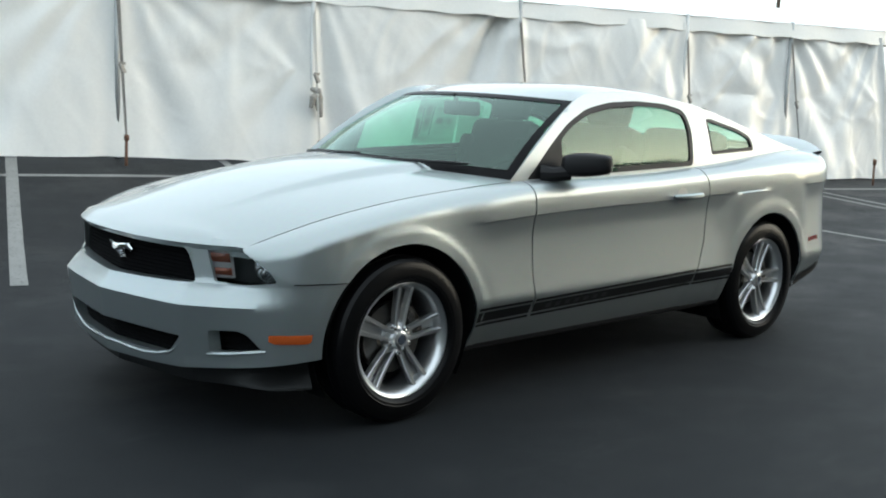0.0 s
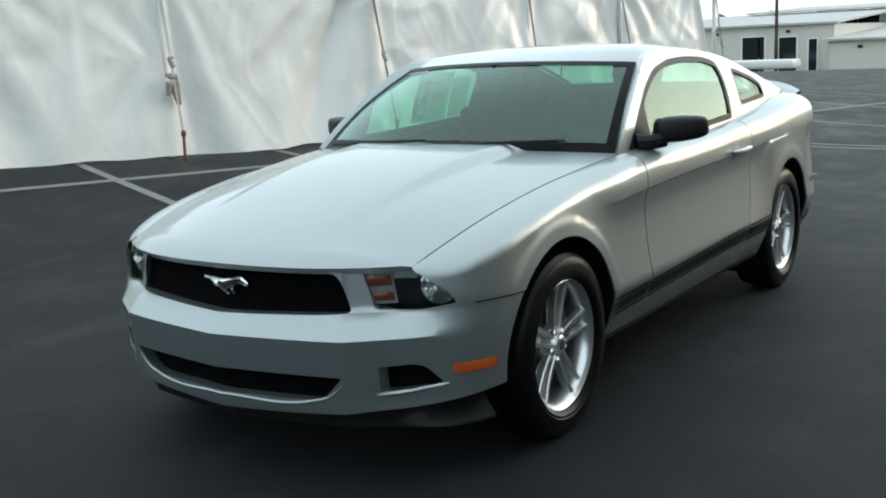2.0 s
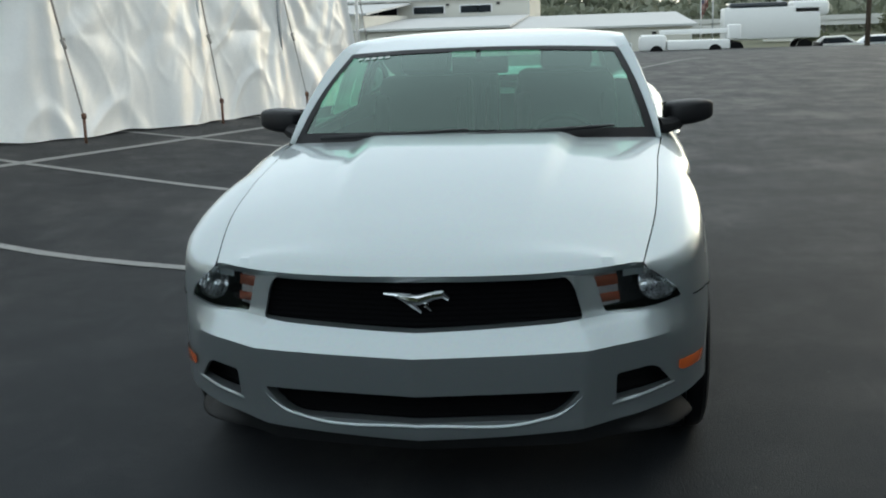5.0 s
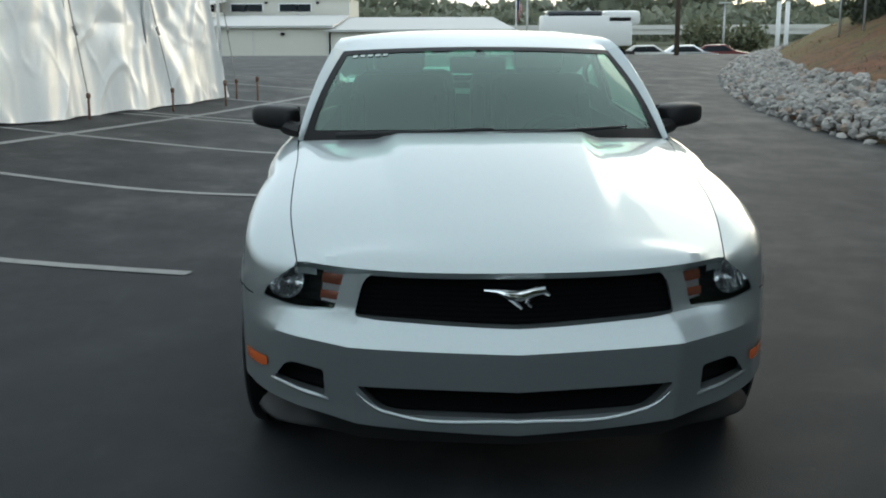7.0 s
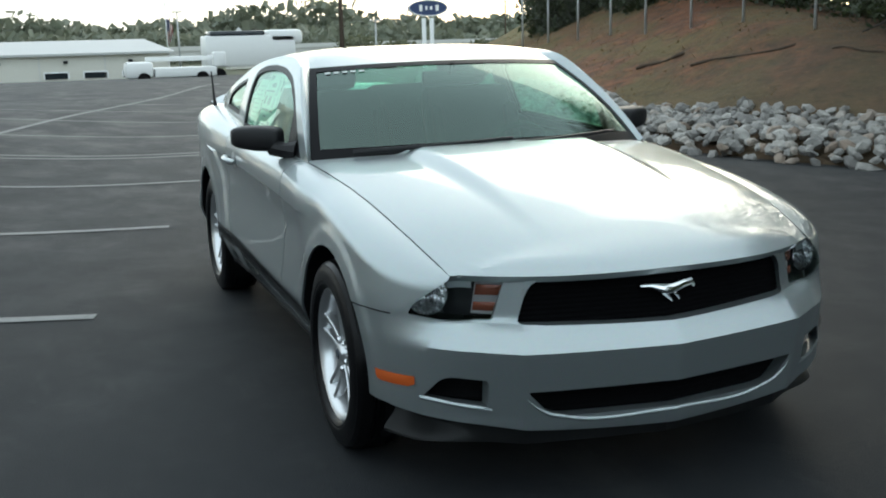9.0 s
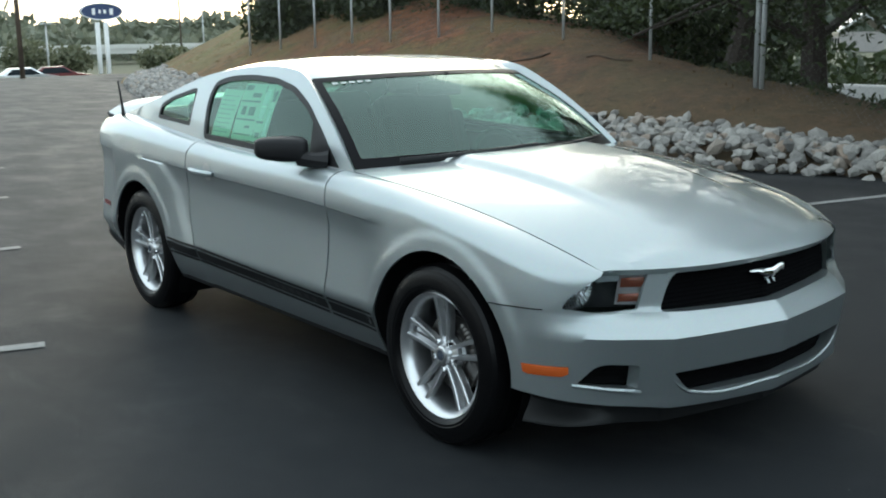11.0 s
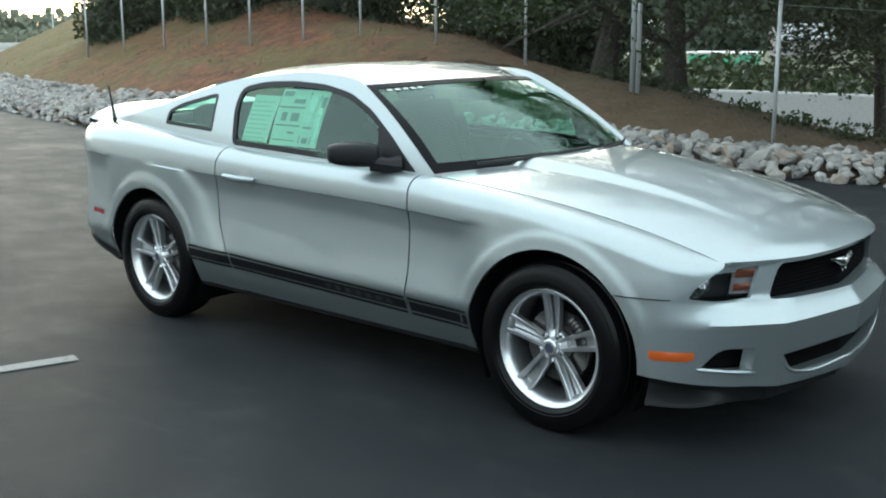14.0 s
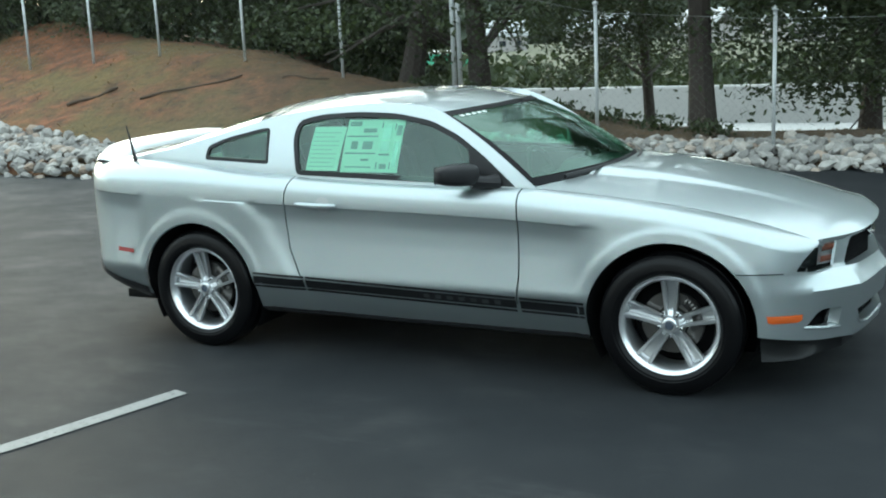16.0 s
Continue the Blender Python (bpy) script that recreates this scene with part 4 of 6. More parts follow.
# dark chin spoiler under the cover
bm = bmesh.new()
def chin(s, v):
    q = (abs(s) / S_END) ** 2
    flare = sstep(0.35, 0.75, q)
    top = lerp(0.247, 0.352, q) + 0.004
    off = -0.085 + flare * (0.055 * sstep(0.55, 1.0, v))
    x, y = plan(abs(s) * (S_END - 0.19) / S_END, off)
    return (x, math.copysign(y, s), lerp(top, 0.196, v))
grid(chin, cover_s, [0, 0.2, 0.4, 0.55, 0.7, 0.85, 0.95, 1], bm)
bmesh.ops.solidify(bm, geom=list(bm.faces), thickness=0.008)
part("chin_spoiler", bm, chin_plastic, car, "black lower chin spoiler")

# ---- headlamps ----
lamp_chrome = mat("lamp_reflector", (0.96, 0.97, 0.98), 0.14, 1.0)
lamp_ring = mat("dark_chrome_ring", (0.35, 0.36, 0.37), 0.2, 1.0)
turn_amber = mat("amber_reflector", (0.30, 0.085, 0.045), 0.2, 0.2, Coat_Weight=0.7)
can_black = mat("gloss_black_lamp_can", (0.014, 0.014, 0.016), 0.18)
for k in (1, -1):
    bm = copy_bm(lens)
    if k < 0:
        flipped(bm)
    lamp = part("headlight", bm, lamp_glass, car, "clear-lensed headlight with amber turn signal", out=(1, 0, 0))
    lamp.visible_shadow = False
    bm = bmesh.new()
    def tub(u, v):
        y, z = lerp(0.50, 0.83, u), lerp(0.595, 0.745, v)
        s = 0.975 * (y - 0.5) / 0.31 * 0.42 + 0.53
        x, yy = plan(min(S_END, s), -0.145)
        return (x, k * yy, z)
    grid(tub, frange(0, 1, 12), [0, 0.5, 1], bm)
    part("housing", bm, can_black, lamp)
    # round main reflector: a fluted bowl facing forwards inside a dark can
    c = Vector((1.908, k * 0.718, 0.670))
    out = Vector((0.96, k * 0.27, 0)).normalized()
    m = Matrix.Translation(c) @ out.to_track_quat("Y", "Z").to_matrix().to_4x4()
    bm = bmesh.new()
    def bowl(u, v):
        a = 2 * math.pi * u / 96
        r = 0.064 * v
        x, z = r * math.cos(a), r * math.sin(a)
        return (x, -0.050 + 0.050 * v * v + 0.0034 * math.cos(x * 520) * sstep(0.2, 0.5, v), z)
    grid(bowl, range(96), [0.16, 0.24, 0.32, 0.40, 0.48, 0.56, 0.64, 0.72, 0.80, 0.88, 0.94, 1.0], bm, closed_u=True)
    bmesh.ops.transform(bm, matrix=m, verts=bm.verts)
    part("reflector", bm, lamp_chrome, lamp, "bright fluted reflector bowl")
    bm = bmesh.new()
    lathe(bm, [(0.0625, -0.002), (0.0635, 0.004), (0.066, 0.004), (0.0675, -0.003), (0.0675, -0.09)], 48)
    bmesh.ops.transform(bm, matrix=m, verts=bm.verts)
    part("reflector_can", bm, can_black, lamp, "gloss black reflector can")
    bm = bmesh.new()
    lathe(bm, [(0.0625, 0.0), (0.0630, 0.0055), (0.0650, 0.0055), (0.0655, 0.0)], 48)
    bmesh.ops.transform(bm, matrix=m, verts=bm.verts)
    part("reflector_rim", bm, lamp_ring, lamp)
    bm = bmesh.new()
    lathe(bm, [(0.0, 0.006), (0.009, 0.004), (0.0115, -0.004), (0.0115, -0.048)], 16)
    bmesh.ops.transform(bm, matrix=m @ Matrix.Translation((0, -0.004, 0)), verts=bm.verts)
    part("bulb_shield", bm, lamp_ring, lamp)
    # turn signal: a bright framed plate with two brown-amber windows
    def on_plate(y, z, off):
        yy = y + 0.16 * (0.725 - z)
        x, q = plan(yy * 1.06, -0.100 + off)
        return (x, k * q, z)
    bm = grid(lambda u, v: on_plate(lerp(0.530, 0.640, u), lerp(0.614, 0.728, v), -0.004 * math.cos(u * 6.28)), frange(0, 1, 8), frange(0, 1, 8))
    part("signal_frame", bm, alloy, lamp, "bright chrome signal surround")
    for z0, z1 in ((0.676, 0.710), (0.626, 0.654)):
        bm = grid(lambda u, v: on_plate(lerp(0.541, 0.634, u), lerp(z0, z1, v), 0.010 + 0.004 * math.sin(v * math.pi) * math.sin(u * math.pi)), frange(0, 1, 7), frange(0, 1, 6))
        bmesh.ops.solidify(bm, geom=list(bm.faces), thickness=0.006)
        part("turn_signal", bm, turn_amber, lamp, "brown-amber signal window")
lens.free()

# ---- cabin top ----
rail_z = curve([-1.98, -1.75, -1.33, -0.855, -0.5, -0.15, 0.108, 0.25, 0.40, 0.676], [1.078, 1.115, 1.208, 1.328, 1.372, 1.383, 1.345, 1.272, 1.175, 0.972])


def glass_y(x, z):
    h = max(0.0, z - edge_z(x))
    return edge_y(x) - 0.20 * h - 0.50 * h * h


gxs = sorted(set([round(-1.98 + 0.035 * k, 4) for k in range(76)] + [0.676]))
gxs = [x for x in gxs if x <= 0.6761]
side = grid(lambda x, v: (x, glass_y(x, lerp(edge_z(x) - 0.003, max(rail_z(x), edge_z(x)), v)), lerp(edge_z(x) - 0.003, max(rail_z(x), edge_z(x)), v)), gxs, frange(0, 1, 15))
dwin = rounded([(0.575, 0.972), (0.40, 1.118), (0.24, 1.225), (0.07, 1.297), (-0.13, 1.332), (-0.35, 1.342), (-0.58, 1.332), (-0.735, 1.30), (-0.755, 1.21), (-0.715, 1.012)], [0.01, 0.05, 0.05, 0.05, 0.05, 0.05, 0.05, 0.05, 0.05, 0.03], 3)
qwin = rounded([(-0.905, 1.066), (-0.915, 1.262), (-0.97, 1.258), (-1.215, 1.205), (-1.335, 1.160), (-1.352, 1.085)], [0.02, 0.025, 0.02, 0.05, 0.03, 0.02], 3)
for poly in (dwin, qwin):
    cut(side, poly, (0, 2))
    flange(side, poly, (0, 2), (0, -0.025, 0))
mirrored(side)


def shrunk(poly, d):
    c = Vector((sum(p[0] for p in poly) / len(poly), sum(p[1] for p in poly) / len(poly)))
    out = []
    for i, p in enumerate(poly):
        a, z = Vector(poly[i - 1]), Vector(poly[(i + 1) % len(poly)])
        t = (z - a).normalized()
        n = Vector((-t.y, t.x))
        if n.dot(c - Vector(p)) < 0:
            n = -n
        out.append(tuple(Vector(p) + n * d))
    return out


def pane_parts(poly, name, k, border, sink, parent, glass_name):
    """A glass pane with its black border, set into the cabin side."""
    inner = shrunk(poly, border)
    bm = bmesh.new()
    for ring_a, ring_b, off in ((poly, inner, 0.0),):
        va = [bm.verts.new((p[0], k * (glass_y(p[0], p[1]) - sink + 0.004), p[1])) for p in ring_a]
        vb = [bm.verts.new((p[0], k * (glass_y(p[0], p[1]) - sink + 0.004), p[1])) for p in ring_b]
        vc = [bm.verts.new((p[0], k * (glass_y(p[0], p[1]) - sink - 0.012), p[1])) for p in ring_b]
        n = len(va)
        for i in range(n):
            j = (i + 1) % n
            bm.faces.new((va[i], va[j], vb[j], vb[i]))
            bm.faces.new((vb[i], vb[j], vc[j], vc[i]))
    fr = part(name, bm, black_plastic, parent, "black rubber window surround")
    xs_ = [p[0] for p in poly]
    zs_ = [p[1] for p in poly]
    sheet_ = grid(lambda x, z: (x, k * (glass_y(x, z) - sink - 0.004), z), frange(min(xs_) - 0.02, max(xs_) + 0.02, 22), frange(min(zs_) - 0.02, max(zs_) + 0.02, 12))
    cut(sheet_, shrunk(poly, border * 0.5), (0, 2), keep="in")
    g = part(glass_name, sheet_, auto_glass, fr, out=(0, k, 0.3))
    g.visible_shadow = False
    return fr


for k, d in ((1, door_left), (-1, door_right)):
    pane_parts(dwin, "window_frame", k, 0.026, 0.006, d, "side_glass")
    pane_parts(qwin, "quarter_window", k, 0.020, 0.004, car, "quarter_glass")
    # black sail behind the mirror
    bm = bmesh.new()
    tri = [(0.555, 0.985), (0.30, 1.165), (0.33, 0.985)]
    vs = [bm.verts.new((x, k * (glass_y(x, z) - 0.003), z)) for x, z in tri]
    vs2 = [bm.verts.new((x, k * (glass_y(x, z) - 0.03), z)) for x, z in tri]
    bm.faces.new(vs)
    for i in range(3):
        bm.faces.new((vs[i], vs[(i + 1) % 3], vs2[(i + 1) % 3], vs2[i]))
    part("mirror_sail", bm, black_plastic, d, smooth=False)

# windscreen edge line E(v), middle line C(v)
WS_E = lambda v: (lerp(0.66, 0.085, v) + 0.035 * math.sin(v * math.pi), lerp(0.776, 0.626, v) + 0.012 * math.sin(v * math.pi), lerp(0.962, 1.328, v) + 0.012 * math.sin(v * math.pi))
WS_C = lambda v: (lerp(0.965, 0.262, v) + 0.02 * math.sin(v * math.pi), 0, lerp(0.985, 1.350, v) + 0.03 * math.sin(v * math.pi))
RW_E = lambda v: (lerp(-1.80, -1.02, v), lerp(0.60, 0.545, v), lerp(1.088, 1.318, v) + 0.018 * math.sin(v * math.pi))
RW_C = lambda v: (lerp(-1.90, -1.06, v), 0, lerp(1.095, 1.368, v) + 0.025 * math.sin(v * math.pi))


def screen(E, C, w, v):
    e, c = E(v), C(v)
    a = abs(w)
    b2 = a ** 2.1
    return (lerp(c[0], e[0], b2), w * e[1], lerp(c[2], e[2], b2))


def screen_parts(E, C, name, glass_name, top, low, edge):
    bm = grid(lambda w, v: screen(E, C, w, v), frange(-1, 1, 41), frange(0, 1, 19))
    fr = bmesh.new()
    # black ceramic border
    def ring(w, v):
        p = Vector(screen(E, C, w, v))
        return p + Vector((0.5, 0, 0.86) if E is WS_E else (-0.3, 0, 0.95)) * 0.003
    grid(ring, frange(-1, 1, 41), frange(0, low, 3), fr)
    grid(ring, frange(-1, 1, 41), frange(1 - top, 1, 3), fr)
    grid(ring, frange(-1, -1 + edge, 3), frange(low, 1 - top, 15), fr)
    grid(ring, frange(1 - edge, 1, 3), frange(low, 1 - top, 15), fr)
    f = part(name, fr, screen_border, car, "black glass border")
    g = part(glass_name, bm, screen_glass if E is WS_E else auto_glass, f, out=(1 if E is WS_E else -1, 0, 1))
    g.visible_shadow = False
    return f


screen_parts(WS_E, WS_C, "windscreen", "screen_glass", 0.060, 0.110, 0.045)
screen_parts(RW_E, RW_C, "rear_window", "rear_glass", 0.05, 0.06, 0.06)


def rail(x):
    z = max(rail_z(x), edge_z(x))
    return Vector((x, glass_y(x, z), z))


# pillars and roof skin joined to the cabin sides
for k in (1, -1):
    def a_post(v, w):
        e = Vector(WS_E(v))
        r_ = rail(lerp(0.676, 0.112, v))
        p = e.lerp(r_, w) + Vector((0.25, 0.45, 0.5)) * 0.018 * math.sin(w * math.pi)
        return (p.x, k * p.y, p.z)
    grid(a_post, frange(0, 1, 16), frange(0, 1, 6), side)
    def c_post(v, w):
        e = Vector(RW_E(v))
        r_ = rail(lerp(-1.90, -1.0, v))
        p = e.lerp(r_, w) + Vector((0, 0.4, 0.8)) * 0.014 * math.sin(w * math.pi)
        return (p.x, k * p.y, p.z)
    grid(c_post, frange(0, 1, 20), frange(0, 1, 8), side)


def roof_at(u, w):
    """u 0 front to 1 back, w -1 to 1 across; runs flush into both screens and the rails."""
    a = abs(w)

    def free(q):
        f, b2 = Vector(screen(WS_E, WS_C, a, 1)), Vector(screen(RW_E, RW_C, a, 1))
        r_ = rail(lerp(0.112, -1.0, q))
        inner = f.lerp(b2, q)
        d = inner.x + 0.38
        zc = 1.420 - (0.070 * (d / 0.642) ** 2 if d > 0 else 0.052 * (d / 0.68) ** 2)
        return Vector((lerp(inner.x, r_.x, a ** 2), a * r_.y, zc + (r_.z - zc) * a ** 3.2))

    def edge(q, E, C):
        if a <= 0.875:
            return Vector(screen(E, C, a / 0.875, 1))
        return Vector(screen(E, C, 1, 1)).lerp(rail(lerp(0.112, -1.0, q)), (a - 0.875) / 0.125)
    p = free(u)
    p += (edge(0, WS_E, WS_C) - free(0)) * math.exp(-((u / 0.16) ** 2))
    p += (edge(1, RW_E, RW_C) - free(1)) * math.exp(-(((1 - u) / 0.16) ** 2))
    return (p.x, math.copysign(p.y, w), p.z)


grid(roof_at, frange(0, 1, 33), frange(-1, 1, 49), side)
bmesh.ops.remove_doubles(side, verts=side.verts, dist=0.0008)
part("roof", side, silver, car)

# inside of the roof
bm = grid(lambda u, w: tuple(Vector(roof_at(lerp(0.04, 0.96, u), w * 0.9)) - Vector((0, 0, 0.022))), frange(0, 1, 12), frange(-1, 1, 12))
part("headliner", bm, headliner, car)

# ---- boot lid and tail ----
def deck(u, w):
    a = abs(w)
    x = lerp(-1.80 - 0.10 * (1 - a ** 2), -2.33 - 0.10 * (1 - a * a), u)
    xe = max(-2.36, min(-1.7, x))
    y = a * (edge_y(xe) + 0.002)
    z = edge_z(xe) + 0.02 * (1 - a ** 2) + 0.0
    z += 0.045 * sstep(0.62, 0.98, u) * (1 - 0.25 * a ** 6)
    return (x, math.copysign(y, w), z)
bm = grid(deck, frange(0, 1, 22), frange(-1, 1, 31))
es = [e for e in bm.edges if e.is_boundary and all(v.co.x < -2.31 + 0.0 for v in e.verts)]
r = bmesh.ops.extrude_edge_only(bm, edges=es)
bmesh.ops.translate(bm, vec=(0.03, 0, -0.05), verts=[v for v in r["geom"] if isinstance(v, bmesh.types.BMVert)])
part("boot_lid", bm, silver, car)
# raised rear spoiler
bm = bmesh.new()
sp = [(-0.14, 0.0), (-0.10, 0.022), (-0.02, 0.045), (0.03, 0.055), (0.045, 0.045), (0.04, 0.02), (0.0, 0.0)]
def spoiler(w, k):
    a = abs(w)
    x0, z0 = -2.28 + 0.13 * a ** 3, 1.112 - 0.05 * a ** 4 - 0.015
    dx, dz = sp[k]
    f = 1 - 0.5 * a ** 8
    return (x0 - dx * 1.0, w * 0.752, z0 + dz * f)
grid(spoiler, frange(-1, 1, 33), range(7), bm)
part("rear_spoiler", bm, silver, car)
# tail panel and rear cover
def tail(s, v):
    a = abs(s)
    y = a * half_w(-2.36) * 1.0
    z = lerp(0.36, 1.04, v)
    x = -2.36 - 0.10 * (1 - a ** 2) + 0.05 * sstep(0.6, 1, v) + 0.06 * sstep(0.25, 0, v)
    wy = side_y(-2.36, z)
    return (x, s * wy, z)
part("rear_bumper", grid(tail, frange(-1, 1, 25), frange(0, 1, 13)), silver, car)
bm = bmesh.new()
for k in (1, -1):
    def tl(u, v):
        s = lerp(0.45, 0.97, u)
        z = lerp(0.74, 0.93, v)
        p = Vector(tail(s, (z - 0.36) / 0.68))
        return (p.x - 0.006, k * p.y, z)
    bmx = grid(tl, frange(0, 1, 8), [0, 0.5, 1])
    part("tail_light", bmx, red_lens, car, "dark red tail light")
# black lower rear valance wrapping to the wheel arch
for k in (1, -1):
    bm = bmesh.new()
    def val(u, v):
        x = lerp(-1.77, -2.355, u)
        zt = lerp(0.335, 0.47, u ** 1.2)
        z = lerp(sill_z(x) - 0.02, zt, v)
        return (x, k * (side_y(x, max(z, sill_z(x))) + 0.005), z)
    grid(val, frange(0, 1, 16), frange(0, 1, 6), bm)
    part("rear_valance", bm, black_plastic, car, "matte black lower rear valance")

# ---- side trim ----
for k in (1, -1):
    # black lower edge of the sill
    bm = bmesh.new()
    sp2 = [(0.003, 0.018), (0.005, 0.006), (0.0, -0.012), (-0.04, -0.03), (-0.10, -0.034)]
    grid(lambda x, j: (x, k * (side_y(x, sill_z(x)) + sp2[j][0]), sill_z(x) + sp2[j][1]), frange(-0.955, 0.955, 40), range(5), bm)
    part("sill_moulding", bm, black_plastic, car, "black sill edge")
    # rocker stripes: three bands broken by the shut lines, falling towards the front
    mid_z = lambda x: 0.4145 - 0.0255 * x
    for z0, z1 in ((0.0425, 0.0305), (0.0225, -0.0225), (-0.0305, -0.0425)):
        for x0, x1 in ((-0.962, -0.640), (-0.628, 0.598), (0.620, 0.952)):
            bm = bmesh.new()
            n = max(4, int((x1 - x0) / 0.05))
            grid(lambda x, z: (x, k * (side_y(x, mid_z(x) + z) + 0.0025), mid_z(x) + z), frange(x0, x1, n), frange(z1, z0, 4), bm)
            part("rocker_stripe", bm, stripe_black, car, "matte black vinyl side stripe")
    # pale lettering patch in the middle band, as plain bars
    for j in range(7):
        xa = 0.085 + 0.066 * j
        bm = bmesh.new()
        grid(lambda x, z: (x, k * (side_y(x, mid_z(x) + z) + 0.0042), mid_z(x) + z), frange(xa, xa + 0.034, 3), frange(-0.011, 0.011, 3), bm)
        part("lettering_bar", bm, stripe_grey, car)
    # side markers
    bm = bmesh.new()
    def mk(u, v):
        s = lerp(plan_s[6] + 0.012, plan_s[6] + 0.182, u)
        inset = 0.10 * max(0.0, abs(u - 0.5) - 0.38) / 0.12
        z = lerp(0.384 + 0.10 * inset, 0.420, v)
        x, y = plan(s, cover_off(s, z) + 0.005 + 0.003 * math.sin(u * math.pi) * math.sin(v * math.pi))
        return (x, k * y, z)
    grid(mk, frange(0, 1, 8), frange(0, 1, 5), bm)
    part("side_marker", bm, amber, car, "orange front side marker lens")
    bm = bmesh.new()
    grid(lambda x, z: (x, k * (side_y(x, z) + 0.004), z - 0.05 * (x + 1.9)), frange(-1.96, -1.83, 6), frange(0.545, 0.570, 3), bm)
    part("rear_side_marker", bm, red_lens, car, "dark red rear side marker lens")
    # door handle over a disc whose silver tone stands for the dished recess's shade
    bm = bmesh.new()
    tube(bm, [(-0.662 + 0.25 * u, k * (side_y(-0.54, 0.872) + 0.010 + 0.026 * math.sin(u * math.pi) ** 0.6), 0.868 - 0.004 * u) for u in frange(0, 1, 11)], [0.010, 0.015, 0.016, 0.016, 0.016, 0.016, 0.016, 0.016, 0.016, 0.015, 0.010], 8)
    dr = door_left if k > 0 else door_right
    part("handle", bm, silver, dr, "silver pull handle")
    bm = bmesh.new()
    def dish(u, v):
        a = 2 * math.pi * u
        x, z = -0.497 + 0.046 * v * math.cos(a), 0.867 + 0.044 * v * math.sin(a)
        return (x, k * (side_y(x, z) + 0.003 - 0.001 * v), z)
    grid(dish, [j / 20 for j in range(20)], [0.02, 0.5, 0.8, 1.0], bm, closed_u=True)
    part("handle_recess", bm, varied("recess_shadow_silver", (0.42, 0.43, 0.43), 0.4, 0.05, metal=0.7), dr)
    # wing mirror, swept back
    lo, no_ = Vector((-0.50, 0.866, 0)), Vector((0.866, 0.50, 0))
    def mir(px, py, pz):
        p = Vector((0.305, 0.925, 1.045)) + lo * px + no_ * py + Vector((0, 0, pz))
        return Vector((p.x, k * p.y, p.z))
    bm = bmesh.new()
    bmesh.ops.create_uvsphere(bm, u_segments=24, v_segments=14, radius=1)
    for v in bm.verts:
        q = v.co
        f = lambda a_, e_: math.copysign(abs(a_) ** e_, a_)
        lx, ly, lz = f(q.x, 0.45), f(q.y, 0.6), f(q.z, 0.45)
        if ly < 0:
            ly *= 0.55
        v.co = mir(0.118 * lx, 0.078 * ly * (1 - 0.25 * max(0, lx)), 0.055 * lz * (1 - 0.18 * max(0, lx)) + 0.006 * lx)
    part("wing_mirror", bm, black_plastic, dr, "black wing mirror")
    bm = bmesh.new()
    tube(bm, [(0.46, k * 0.785, 0.990), (0.43, k * 0.83, 0.995), (0.37, k * 0.875, 1.005)], [0.05, 0.034, 0.036], 10)
    part("mirror_arm", bm, black_plastic, dr)
    bm = bmesh.new()
    grid(lambda u, v: mir(0.098 * u, -0.046, 0.043 * v), frange(-1, 1, 4), frange(-1, 1, 4), bm)
    part("mirror_glass", bm, chrome, dr)

# gap between wing and bumper cover ahead of each front wheel
for k in (1, -1):
    bm = tube(bmesh.new(), [(x, k * (side_y(x, 0.6125) + 0.0005), 0.6125) for x in frange(1.668, 1.866, 14)], 0.0022, 5)
    part("panel_gap", bm, dark_void, car)

# emblem: a plain swept chrome shape standing on the grille
bm = bmesh.new()
ex = 2.158
tube(bm, [(ex - 0.006, 0.098, 0.668), (ex, 0.080, 0.684), (ex + 0.004, 0.05, 0.680), (ex + 0.006, 0.01, 0.668), (ex + 0.006, -0.025, 0.672), (ex + 0.002, -0.06, 0.682), (ex - 0.004, -0.098, 0.684)], [0.008, 0.014, 0.015, 0.019, 0.017, 0.008, 0.005], 10)
tube(bm, [(ex + 0.003, 0.045, 0.672), (ex + 0.002, 0.030, 0.648), (ex, 0.044, 0.632)], [0.013, 0.008, 0.005], 7)
tube(bm, [(ex + 0.003, -0.02, 0.664), (ex + 0.002, 0.0, 0.644), (ex, 0.016, 0.628)], [0.013, 0.008, 0.005], 7)
tube(bm, [(ex - 0.05, 0.0, 0.668), (ex, 0.0, 0.668)], 0.006, 6)
part("emblem", bm, chrome, car, "chrome emblem")

# aerial on the rear wing
bm = bmesh.new()
tube(bm, [(-1.865, -0.775, 1.03), (-1.868, -0.775, 1.06), (-1.873, -0.776, 1.10), (-1.885, -0.778, 1.165), (-1.91, -0.780, 1.275)], [0.018, 0.015, 0.010, 0.007, 0.004], 8)
part("aerial", bm, black_plastic, car, "short black whip aerial")

